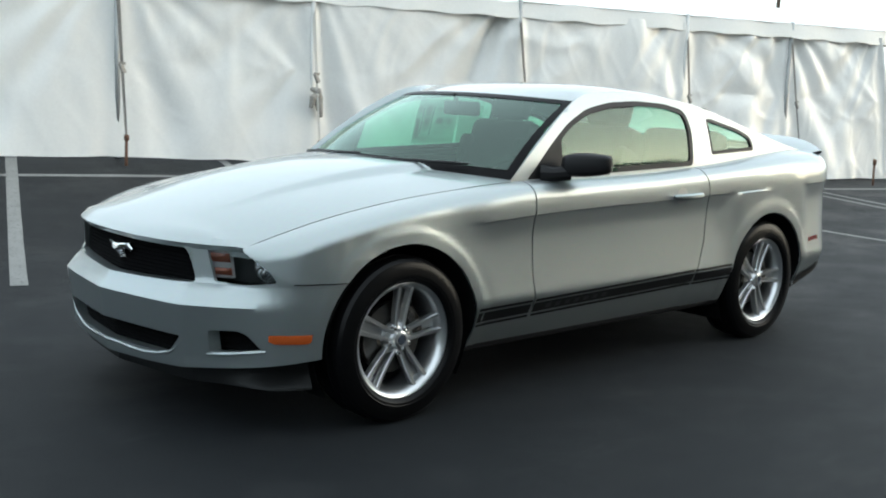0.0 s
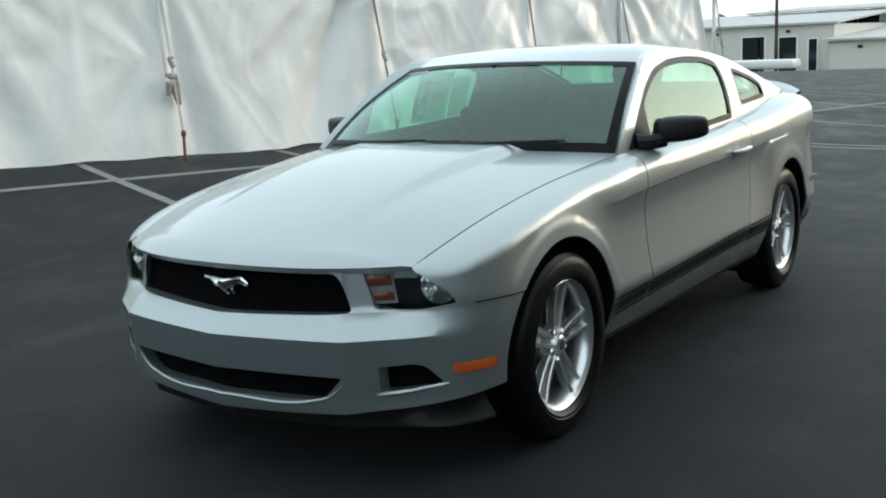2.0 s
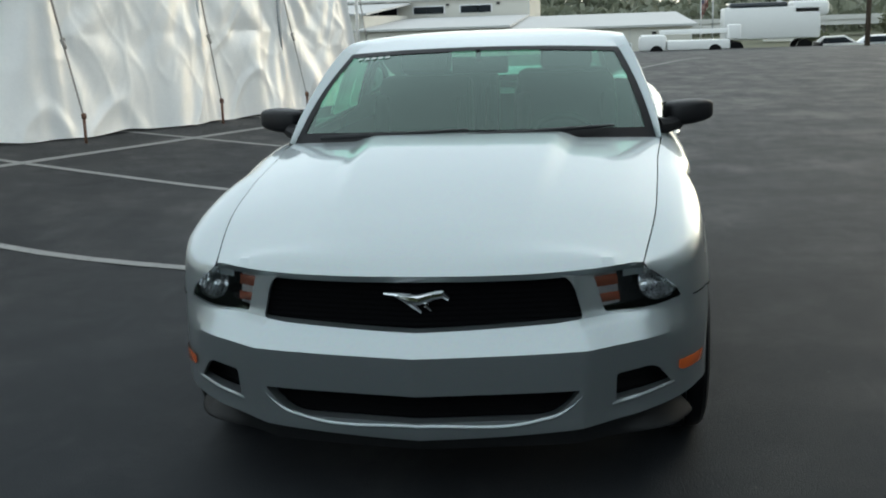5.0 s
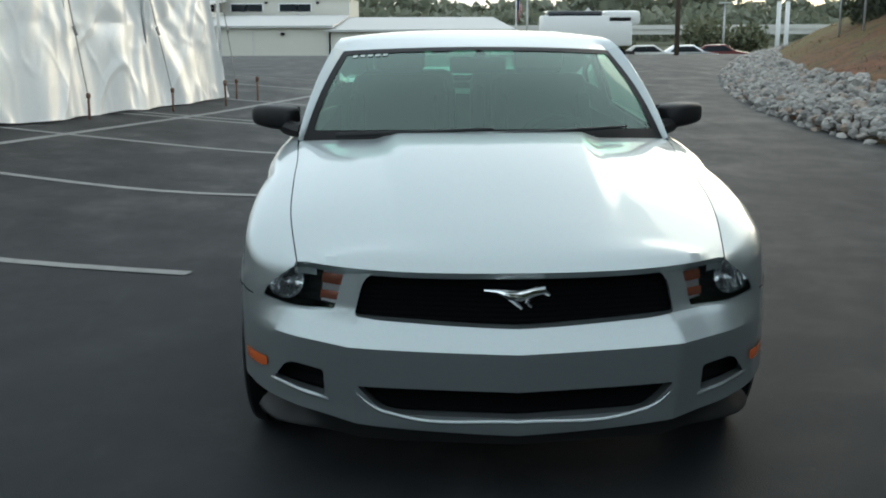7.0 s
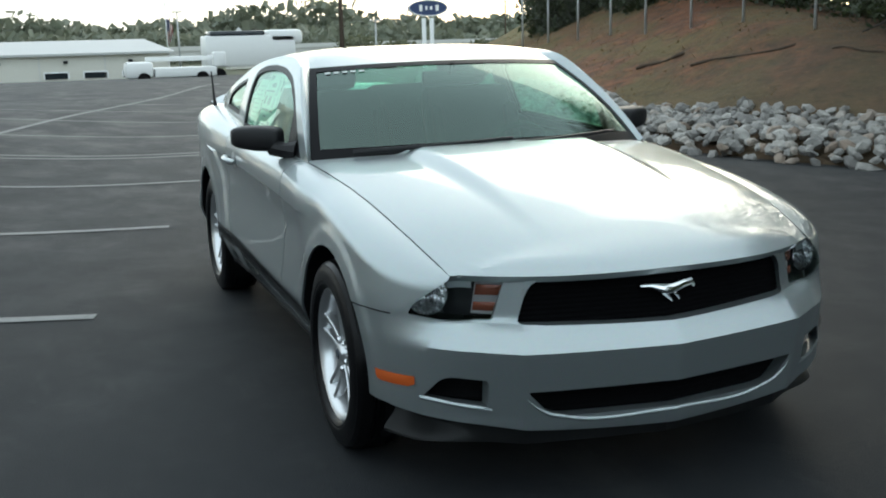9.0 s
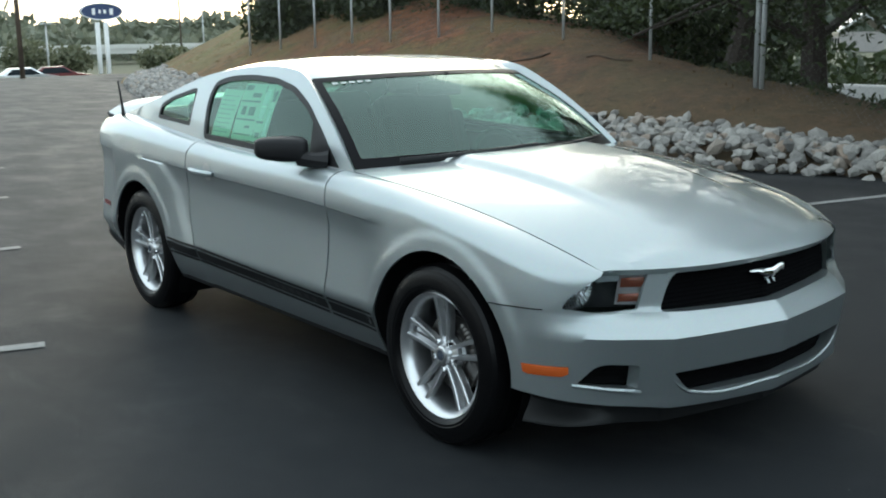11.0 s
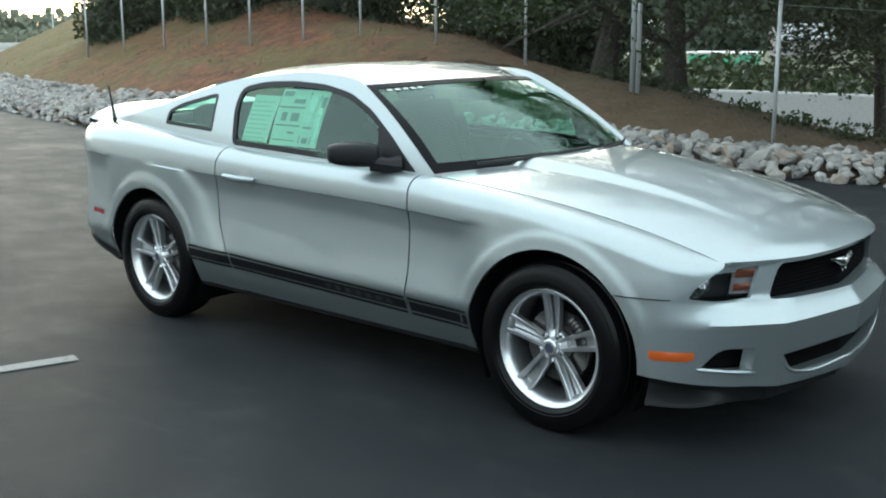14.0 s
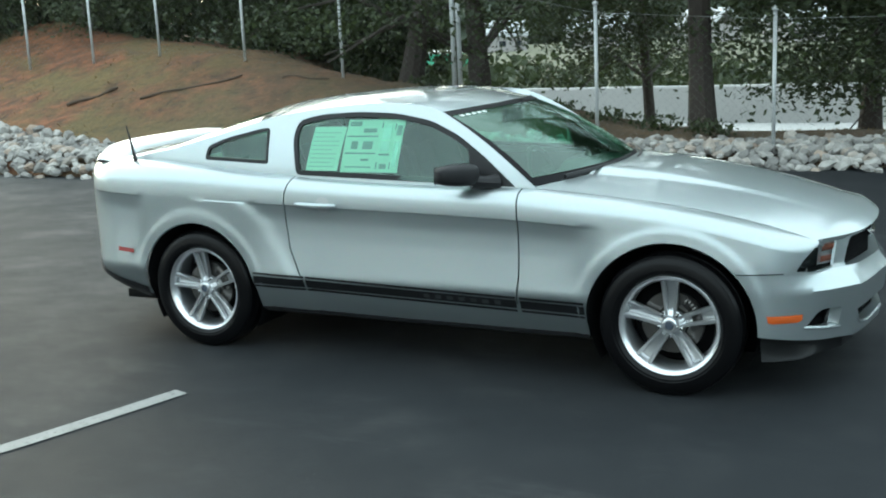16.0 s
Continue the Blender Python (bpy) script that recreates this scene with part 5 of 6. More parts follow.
# cowl and wipers
bm = grid(lambda w, v: (lerp(screen(WS_E, WS_C, w, 0)[0], cowl_x(abs(w) * 0.775) + 0.02, v), w * 0.77, lerp(screen(WS_E, WS_C, w, 0)[2] + 0.004, edge_z(0.66) - 0.015 + 0.02 * (1 - w * w), v)), frange(-1, 1, 25), [0, 1])
part("cowl_panel", bm, black_plastic, car)
for y0, y1, v1 in ((-0.62, 0.02, 0.10), (0.02, 0.60, 0.12)):
    bm = bmesh.new()
    pts = []
    for u in frange(0, 1, 9):
        w = lerp(y0, y1, u) / 0.77
        p = Vector(screen(WS_E, WS_C, w, 0.03 + v1 * u * 0.5))
        pts.append(p + Vector((0.014, 0, 0.022)))
    tube(bm, pts, [0.012, 0.012, 0.010, 0.009, 0.008, 0.008, 0.007, 0.007, 0.005], 6)
    part("wiper", bm, black_plastic, car)

# ---- wheels ----
def wheel(cx, side_sign, turn):
    bm = bmesh.new()
    lathe(bm, [(0.224, -0.10), (0.216, -0.06), (0.208, 0.0), (0.210, 0.05), (0.218, 0.075), (0.229, 0.088), (0.239, 0.094), (0.244, 0.091), (0.244, 0.080)], 56)
    w = part("wheel", bm, alloy, car, "five double-spoke alloy wheel with black tyre")
    # tyre with shoulder blocks
    bm = bmesh.new()
    prof = [(0.238, -0.105), (0.258, -0.113), (0.290, -0.112), (0.320, -0.103), (0.338, -0.088), (0.3445, -0.06), (0.346, -0.046), (0.339, -0.042), (0.339, -0.034), (0.346, -0.030), (0.347, 0.0), (0.346, 0.030), (0.339, 0.034), (0.339, 0.042), (0.346, 0.046), (0.3445, 0.062), (0.338, 0.088), (0.326, 0.101), (0.320, 0.1025), (0.316, 0.1045), (0.296, 0.1115), (0.270, 0.1130), (0.267, 0.1110), (0.258, 0.1105), (0.250, 0.105), (0.241, 0.094)]
    lathe(bm, prof, 72)
    part("tyre", bm, rubber, w)
    # five pairs of spokes, each a raised bar with a sunk groove between the two
    for k in range(5):
        a = 90 + 72 * k + turn
        bm = bmesh.new()
        m = pose(0, 0, 0, 0, -a)
        for s in (1, -1):
            def bar(u, j):
                r = lerp(0.040, 0.226, u)
                wdt = lerp(0.0078, 0.0095, u)
                c = s * lerp(0.0180, 0.0345, u)
                y = lerp(0.064, 0.080, u) - 0.006 * math.sin(u * math.pi)
                dz, dy = ((-1, -0.030), (-1, -0.004), (-0.72, 0.0), (0.72, 0.0), (1, -0.004), (1, -0.030))[j]
                return m @ Vector((r, y + dy, c + dz * wdt))
            grid(bar, frange(0, 1, 7), range(6), bm)
        grid(lambda u, j: m @ Vector((lerp(0.04, 0.222, u), lerp(0.046, 0.056, u) - 0.010 * math.sin(u * math.pi), j * lerp(0.018, 0.033, u))) - m @ Vector((0, 0.014, 0)), frange(0, 1, 5), [-1, 1], bm)
        part("spoke", bm, alloy, w)
    bm = bmesh.new()
    lathe(bm, [(0.0, 0.082), (0.028, 0.081), (0.035, 0.077), (0.038, 0.066), (0.044, 0.058), (0.056, 0.052), (0.066, 0.046), (0.070, 0.024)], 36)
    part("hub", bm, alloy, w)
    bm = bmesh.new()
    lathe(bm, [(0.0, 0.0845), (0.018, 0.084), (0.021, 0.081)], 24)
    part("centre_cap", bm, mat("dark_cap", (0.05, 0.06, 0.08), 0.25), w)
    for k in range(5):
        a = math.radians(90 + 36 + 72 * k + turn)
        bm = bmesh.new()
        lathe(bm, [(0.0, 0.070), (0.008, 0.069), (0.0105, 0.064), (0.0105, 0.048)], 6)
        bmesh.ops.translate(bm, vec=(0.056 * math.cos(a), 0.004, 0.056 * math.sin(a)), verts=bm.verts)
        part("lug_nut", bm, chrome, w, smooth=False)
    bm = bmesh.new()
    lathe(bm, [(0.075, 0.028), (0.08, 0.018), (0.148, 0.018), (0.150, 0.015), (0.150, -0.005), (0.07, -0.005)], 40)
    part("brake_disc", bm, steel, w)
    bm = bmesh.new()
    a0 = 150
    for k in range(9):
        a = math.radians(a0 - 28 + 7 * k)
        box(bm, 0, 0, 0, 0.045, 0.05, 0.022, Matrix.Translation((0.125 * math.cos(a), 0.012, 0.125 * math.sin(a))) @ pose(0, 0, 0, 0, -math.degrees(a)))
    part("brake_caliper", bm, steel, w)
    bm = bmesh.new()
    lathe(bm, [(0.0, -0.02), (0.075, -0.02), (0.155, -0.03), (0.207, -0.06)], 32)
    part("backing_plate", bm, dark_void, w)
    w.matrix_world = pose(cx, side_sign * 0.795, HUB, 0, 0, 0 if side_sign > 0 else 180)
    return w


wheel(WB, 1, 5)
wheel(-WB, 1, 16)
wheel(WB, -1, 0)
wheel(-WB, -1, -7)
# arch liners
for cx in (WB, -WB):
    for k in (1, -1):
        bm = bmesh.new()
        R = ARCH[cx] - 0.006
        def inner(a, j):
            x, z = cx + R * math.cos(a), HUB - 0.005 + R * math.sin(a)
            return (x, k * (0.52, 0.70, side_y(x, max(0.28, z)) - 0.007)[j], z)
        grid(inner, frange(math.radians(-30), math.radians(210), 36), range(3), bm)
        disc = [bm.verts.new((cx + R * math.cos(a), k * 0.52, HUB - 0.005 + R * math.sin(a))) for a in frange(math.radians(-30), math.radians(210), 24)]
        bm.faces.new(disc)
        part("arch_liner", bm, dark_void, car, "black wheel arch liner")
# underside
bm = bmesh.new()
box(bm, -0.1, 0, 0.215, 4.1, 1.30, 0.05)
part("underbody", bm, dark_void, car)

# ---- cabin ----
bm = bmesh.new()
box(bm, -0.4, 0, 0.36, 2.3, 1.50, 0.05, bevel=0.01)
part("cabin_floor", bm, cabin_dark, car)
for k in (1, -1):
    bm = grid(lambda x, z: (x, k * 0.74, z), frange(-1.4, 0.62, 4), frange(0.36, 0.965, 3))
    part("cabin_trim", bm, cabin_dark, car)
# dashboard with a rolled top and twin hoods
bm = bmesh.new()
dp = [(0.62, 0.55), (0.50, 0.66), (0.42, 0.80), (0.42, 0.90), (0.46, 0.945), (0.56, 0.965), (0.70, 0.968), (0.90, 0.955)]
grid(lambda w, j: (dp[j][0] + 0.03 * math.cos(w * 6) * (j in (3, 4)) - (0.18 * w * w if j > 5 else 0.0), w * 0.74, dp[j][1] + (0.018 * math.exp(-((w - 0.48) / 0.25) ** 2) if 3 < j < 7 else 0)), frange(-1, 1, 33), range(8), bm)
part("dashboard", bm, cabin_dark, car)
bm = bmesh.new()
m = Matrix.Translation((0.28, 0.37, 0.86)) @ pose(0, 0, 0, 0, -22, 0)
ring = [(0, 0.185 * math.cos(a), 0.185 * math.sin(a)) for a in frange(0, 2 * math.pi, 33)]
tube(bm, [m @ Vector(p) for p in ring], 0.016, 8, cap=False)
box(bm, 0.02, 0, 0, 0.05, 0.13, 0.10, m, 0.015)
for a in (0, 180, 270):
    box(bm, 0.01, 0.11 * math.cos(math.radians(a)), 0.11 * math.sin(math.radians(a)), 0.02, 0.13 if a != 270 else 0.03, 0.03 if a != 270 else 0.13, m, 0.006)
tube(bm, [m @ Vector((0.02, 0, 0)), m @ Vector((0.32, 0, 0.02))], 0.03, 8)
part("steering_wheel", bm, cabin_dark, car)


def seat(x, y, w, back_h, name, head=True):
    bm = bmesh.new()
    box(bm, x + 0.22, y, 0.55, 0.52, w, 0.16, bevel=0.05)
    m = Matrix.Translation((x - 0.03, y, 0.62)) @ pose(0, 0, 0, 0, -18, 0)
    box(bm, 0, 0, back_h / 2, 0.16, w * 0.96, back_h, m, 0.06)
    for s in (1, -1):
        box(bm, 0.06, s * w * 0.42, back_h * 0.42, 0.14, 0.08, back_h * 0.75, m, 0.035)
    ob = part(name, bm, cabin_cloth, car, "charcoal cloth seat")
    if head:
        bm = bmesh.new()
        box(bm, 0.01, 0, back_h + 0.10, 0.11, 0.27, 0.19, m, 0.045)
        for s in (1, -1):
            tube(bm, [m @ Vector((0, s * 0.06, back_h - 0.03)), m @ Vector((0, s * 0.06, back_h + 0.05))], 0.008, 6)
        part("head_restraint", bm, cabin_cloth, ob)
    return ob


seat(-0.30, 0.37, 0.52, 0.60, "front_seat")
seat(-0.30, -0.37, 0.52, 0.60, "front_seat")
seat(-1.12, 0.33, 0.58, 0.585, "rear_seat", False)
seat(-1.12, -0.33, 0.58, 0.585, "rear_seat", False)
bm = bmesh.new()
grid(lambda x, y: (x, y, 1.04 + 0.0 * x), frange(-1.78, -1.22, 3), frange(-0.62, 0.62, 3), bm)
part("parcel_shelf", bm, cabin_dark, car)
bm = bmesh.new()
box(bm, 0.24, 0, 1.268, 0.03, 0.26, 0.075, bevel=0.012)
tube(bm, [(0.27, 0, 1.29), (0.30, 0, 1.345)], 0.012, 6)
part("interior_mirror", bm, black_plastic, car)

# price sheets behind the passenger-side glass
def sheet_at(x0, x1, z0, z1, off, tilt=0.0):
    return lambda u, v: (lerp(x0, x1, u) + tilt * v, -(glass_y(lerp(x0, x1, u), lerp(z0, z1, v)) - 0.018 - off), lerp(z0, z1, v) + 0.0)
bm = grid(sheet_at(-0.665, -0.465, 1.035, 1.265, 0.0, 0.035), frange(0, 1, 5), frange(0, 1, 5))
lab = part("window_sheet", bm, sticker, car, "pale green price sheet taped inside the glass")
for j in range(9):
    bm = grid(sheet_at(-0.65, -0.49 - 0.03 * (j % 3 == 1), 1.055 + 0.022 * j, 1.060 + 0.022 * j, -0.003, 0.0), frange(0, 1, 3), [0, 1])
    for v in bm.verts:
        v.co.x += 0.035 * (v.co.z - 1.035) / 0.23
    part("print_bar", bm, varied("faint_print", (0.36, 0.50, 0.44), 0.7, 0.1) if j == 0 else bpy.data.materials["faint_print"], lab)
bm = grid(sheet_at(-0.445, -0.10, 1.030, 1.300, 0.0, 0.02), frange(0, 1, 7), frange(0, 1, 5))
lab = part("window_sheet", bm, sticker, car, "large pale green price sheet with printed panels")
for x0, x1, z0, z1, dark in ((-0.43, -0.36, 1.268, 1.290, True), (-0.43, -0.245, 1.212, 1.219, True), (-0.43, -0.245, 1.125, 1.132, True), (-0.235, -0.228, 1.05, 1.29, True), (-0.225, -0.16, 1.118, 1.128, True), (-0.40, -0.36, 1.15, 1.19, True), (-0.33, -0.27, 1.15, 1.19, True), (-0.33, -0.28, 1.09, 1.10, True), (-0.42, -0.26, 1.055, 1.060, True), (-0.21, -0.17, 1.05, 1.075, True), (-0.155, -0.148, 1.05, 1.28, True), (-0.14, -0.11, 1.22, 1.27, True), (-0.34, -0.26, 1.235, 1.255, True), (-0.22, -0.17, 1.20, 1.27, False), (-0.14, -0.11, 1.06, 1.19, False), (-0.22, -0.17, 1.14, 1.19, False)):
    bm = grid(sheet_at(x0, x1, z0, z1, -0.003), frange(0, 1, 3), [0, 1])
    for v in bm.verts:
        v.co.x += 0.02 * (v.co.z - 1.03) / 0.27
    part("print_bar", bm, bpy.data.materials["faint_print"] if not dark else print_ink, lab)
# chalked stock number on the windscreen, as plain bars
for j in range(5):
    bm = bmesh.new()
    w0 = -0.90 + 0.055 * j
    grid(lambda w, v: tuple(Vector(screen(WS_E, WS_C, w, v)) + Vector((0.5, 0, 0.86)) * 0.004), frange(w0, w0 + 0.035, 3), frange(0.900, 0.925, 3), bm)
    part("chalk_bar", bm, mat("chalk", (0.5, 0.55, 0.52), 0.8) if j == 0 else bpy.data.materials["chalk"], car)

# ---- trees beyond the fence ----
def tree(x, y, z, height, crown_r, crown_lo, seed, leaves=2600, lean=(0, 0), trunk_r=0.16, leaf=0.105, hang=0.0):
    """A tapered trunk with limbs and a crown of separate leaf sprays."""
    r = random.Random(seed)
    t = thing("oak_tree", "dark-trunked broadleaf tree with drooping green crown", "tree", group="trees behind the fence", m=pose(x, y, z))
    bm = bmesh.new()
    n = 9
    pts, rad = [], []
    for k in range(n):
        u = k / (n - 1)
        pts.append(Vector((lean[0] * u * height + 0.10 * math.sin(u * 5 + seed), lean[1] * u * height + 0.08 * math.cos(u * 4 + seed), -0.3 + u * height * 0.85)))
        rad.append(trunk_r * (1.45 if k == 0 else 1.08 - 0.8 * u))
    tube(bm, pts, rad, 10)
    tips = []
    for k in range(15):
        u = r.uniform(crown_lo / height * 0.9, 0.8)
        base = pts[min(n - 1, int(u * n))]
        a = r.uniform(0, 6.28)
        ln = crown_r * r.uniform(0.6, 1.1) * (1.1 - 0.5 * u)
        mid = base + Vector((math.cos(a) * ln * 0.5, math.sin(a) * ln * 0.5, ln * 0.22))
        tip = base + Vector((math.cos(a) * ln, math.sin(a) * ln, ln * 0.2 - hang * r.random()))
        tube(bm, [base, mid, tip], [trunk_r * 0.38, trunk_r * 0.2, 0.012], 6)
        tips += [mid, tip, mid.lerp(tip, 0.5), mid.lerp(tip, 0.75)]
    part("trunk", bm, bark, t)
    vs, fs = [], []
    tips += [pts[-1], pts[-2]]
    for _ in range(int(leaves * 5) // 20):
        c = r.choice(tips) + Vector((r.gauss(0, 1), r.gauss(0, 1), r.gauss(0, 0.7))) * crown_r * 0.19
        c.z -= hang * abs(r.gauss(0, 0.5))
        if c.z < crown_lo - hang:
            continue
        for _ in range(20):
            p = c + Vector((r.gauss(0, 1), r.gauss(0, 1), r.gauss(0, 0.6))) * leaf * 2.5
            a, b2 = Vector((r.gauss(0, 1), r.gauss(0, 1), r.gauss(0, 0.6))).normalized(), Vector((r.gauss(0, 1), r.gauss(0, 1), r.gauss(0, 1))).normalized()
            s = leaf * r.uniform(0.5, 1.0)
            i = len(vs)
            vs += [tuple(p), tuple(p + a * s * 0.6 + b2 * s * 0.32), tuple(p + a * s * 1.1), tuple(p + a * s * 0.6 - b2 * s * 0.32)]
            fs.append((i, i + 1, i + 2, i + 3))
    me = bpy.data.meshes.new("crown")
    me.from_pydata(vs, [], fs)
    me.materials.append(leaf_near)
    ob = new("crown", me)
    ob.parent = t
    return t


tree(-0.85, 9.9, -0.1, 13.5, 3.8, 2.3, 3, 11000, trunk_r=0.17, leaf=0.125, hang=0.9)
tree(-5.75, 10.2, 0.8, 12.0, 3.2, 2.2, 5, 7500, lean=(0.12, 0.05), trunk_r=0.17, hang=0.5)
tree(-4.75, 10.6, 0.3, 12.5, 3.2, 2.0, 8, 7500, trunk_r=0.17, hang=0.6)
tree(2.4, 9.8, -0.2, 8.5, 2.9, 1.9, 12, 9500, leaf=0.12, trunk_r=0.12, hang=1.1)
tree(-2.9, 14.2, -0.5, 7.0, 2.4, 1.8, 14, 4200, trunk_r=0.11, hang=0.5)
for k, (x, y) in enumerate([(1.2, 13.4), (4.2, 12.4)]):
    tree(x, y, -0.3, 10.0, 3.2, 3.0, 80 + k, 5200, trunk_r=0.16, hang=0.5)
for k in range(5):
    x = -8.2 - 1.9 * k
    tree(x, 11.4 + 1.2 * ((k * 7) % 3), bank_z(x, 10.9), 4.4 + 0.5 * (k % 3), 1.7, 0.5, 30 + k, 3600, trunk_r=0.13, hang=0.6, lean=(0.03 * ((k % 3) - 1), 0))
for k in range(5):
    x = 5.0 + 2.8 * k
    tree(x, 11.2 + (k % 2) * 1.5, -0.3, 8.0, 2.8, 1.8, 60 + k, 3600, trunk_r=0.14, hang=0.9)


def shrub(name, label, x, y, z, w, d, h, seed, n=1500, leaf=0.10, material=None, group=""):
    r = random.Random(seed)
    vs, fs = [], []
    for _ in range(n):
        u = Vector((r.gauss(0, 1), r.gauss(0, 1), r.gauss(0, 1))).normalized() * (r.random() ** 0.35)
        lump = 0.8 + 0.35 * noise.noise((u.x * 2.2 + seed, u.y * 2.2, u.z * 2.2))
        p = Vector((x + u.x * w * lump, y + u.y * d * lump, z + h * 0.5 + u.z * h * 0.5 * lump))
        a, b2 = Vector((r.gauss(0, 1), r.gauss(0, 1), r.gauss(0, 1))).normalized(), Vector((r.gauss(0, 1), r.gauss(0, 1), r.gauss(0, 1))).normalized()
        s = leaf * r.uniform(0.6, 1.3)
        i = len(vs)
        vs += [tuple(p), tuple(p + a * s * 0.6 + b2 * s * 0.4), tuple(p + a * s * 1.1), tuple(p + a * s * 0.5 - b2 * s * 0.4)]
        fs.append((i, i + 1, i + 2, i + 3))
    me = bpy.data.meshes.new(name)
    me.from_pydata(vs, [], fs)
    me.materials.append(material or leaf_near)
    return tagged(new(name, me), label, "shrub" if name != "woods" else "woods", group)


for k in range(7):
    x = -0.5 - 0.75 * k
    shrub("weeds", "low scrubby weeds along the fence foot", x, 8.6 + 0.12 * k, bank_z(x, 8.4) - 0.1, 0.5, 0.35, 0.35, 90 + k, 260, 0.07, group="weeds along the fence")
for k in range(11):
    bx_ = -6.6 - 1.5 * k
    shrub("understory_bush", "dense dark bush behind the fence", bx_, 10.9 + 0.45 * (k % 3), bank_z(bx_, 10.2) - 0.5, 1.5, 1.0, 2.6 + 0.6 * (k % 2), 120 + k, 4600, 0.13, group="bushes behind the fence")

# ---- highway beyond the fence ----
road = tagged(link("highway", grid(lambda x, y: (x, y, -0.6), frange(-40, 70, 24), [11.6, 13.0, 15.0, 17.0, 19.0, 21.0]), white_concrete), "pale concrete highway behind the fence", "road", kind="structure")
for y in (13.6, 20.2):
    bm = bmesh.new()
    box(bm, 15, y, -0.591, 110, 0.14, 0.01)
    part("edge_line", bm, sign_white, road)
bm = bmesh.new()
prof = [(-0.2, -0.62), (-0.18, -0.5), (-0.12, 0.20), (-0.10, 0.24), (0.10, 0.24), (0.12, 0.20), (0.18, -0.5), (0.2, -0.62)]
grid(lambda x, v: (x, 19.2 + prof[v][0], prof[v][1]), frange(-40, 70, 40), range(8), bm)
tagged(link("road_barrier", bm, white_concrete, smooth=False), "long pale concrete road barrier", "barrier", kind="structure")


def wooded_ridge(name, label, x0, y0, x1, y1, depth, h, n, leaf, seed, base=-1.5, material=None):
    """A far belt of trees: a long mass of leaf clumps with an uneven top."""
    r = random.Random(seed)
    a, z = Vector((x0, y0)), Vector((x1, y1))
    d = z - a
    nn = Vector((-d.y, d.x)).normalized()
    vs, fs = [], []
    for _ in range(n):
        u, v = r.random(), r.random()
        p = a + d * u + nn * v * depth
        top = h * (0.55 + 0.45 * v) * (0.72 + 0.45 * noise.noise((p.x / (h * 3.0), p.y / (h * 3.0), seed)) + 0.25 * noise.noise((p.x / (h * 0.7), p.y / (h * 0.7), seed + 3)))
        q = Vector((p.x, p.y, base + top * (r.random() ** 0.5)))
        e, f = (Vector((r.gauss(0, 1), r.gauss(0, 1), r.gauss(0, 1))).normalized() for _ in range(2))
        s = leaf * r.uniform(0.5, 1.3)
        i = len(vs)
        vs += [tuple(q + e * s), tuple(q + f * s), tuple(q - e * s), tuple(q - f * s)]
        fs.append((i, i + 1, i + 2, i + 3))
    me = bpy.data.meshes.new(name)
    me.from_pydata(vs, [], fs)
    me.materials.append(material or leaf_far)
    return tagged(new(name, me), label, "woods", kind="stuff")


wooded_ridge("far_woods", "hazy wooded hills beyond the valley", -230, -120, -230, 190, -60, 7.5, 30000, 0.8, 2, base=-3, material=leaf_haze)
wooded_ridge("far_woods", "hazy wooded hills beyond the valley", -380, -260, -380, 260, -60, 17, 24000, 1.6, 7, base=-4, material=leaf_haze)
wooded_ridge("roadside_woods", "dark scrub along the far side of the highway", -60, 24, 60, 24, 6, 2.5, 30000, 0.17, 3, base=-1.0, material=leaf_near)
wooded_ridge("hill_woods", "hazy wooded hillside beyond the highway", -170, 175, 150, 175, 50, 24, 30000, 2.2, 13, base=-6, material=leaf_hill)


def hill_house(x, y, z, w, h, yaw, seed):
    """A far pale house: walls, gable roof and a few windows."""
    t = thing("hillside_house", "pale house among trees across the highway", "house", "houses on the hillside", m=pose(x, y, z - 0.4, 0, 0, yaw))
    part("wall", box(bmesh.new(), 0, 0, h / 2, w, w * 0.7, h), house_wall, t, smooth=False)
    bm = bmesh.new()
    grid(lambda u, v: (lerp(-w * 0.55, w * 0.55, u), v * w * 0.4, h + w * 0.28 * (1 - abs(v)) - 0.1), [0, 1], [-1, 0, 1], bm)
    r = bmesh.ops.extrude_face_region(bm, geom=list(bm.faces))
    bmesh.ops.translate(bm, vec=(0, 0, 0.25), verts=[v for v in r["geom"] if isinstance(v, bmesh.types.BMVert)])
    part("roof", bm, galv, t, smooth=False)
    for k in range(3):
        part("window", box(bmesh.new(), lerp(-w * 0.32, w * 0.32, k / 2), -w * 0.35 - 0.03, h * 0.55, w * 0.13, 0.12, h * 0.3), window_dark, t, smooth=False)


for k, (x, y, z, w, h) in enumerate([(-66, 112, -0.9, 7, 2.2), (-49, 116, -0.9, 6, 2.0), (-35, 112, -0.9, 6.5, 2.3), (-24, 116, -0.9, 6, 2.3), (-13, 108, -0.9, 6, 2.2)]):
    hill_house(x, y, z, w, h, 17 * ((k * 5) % 7) - 50, k)
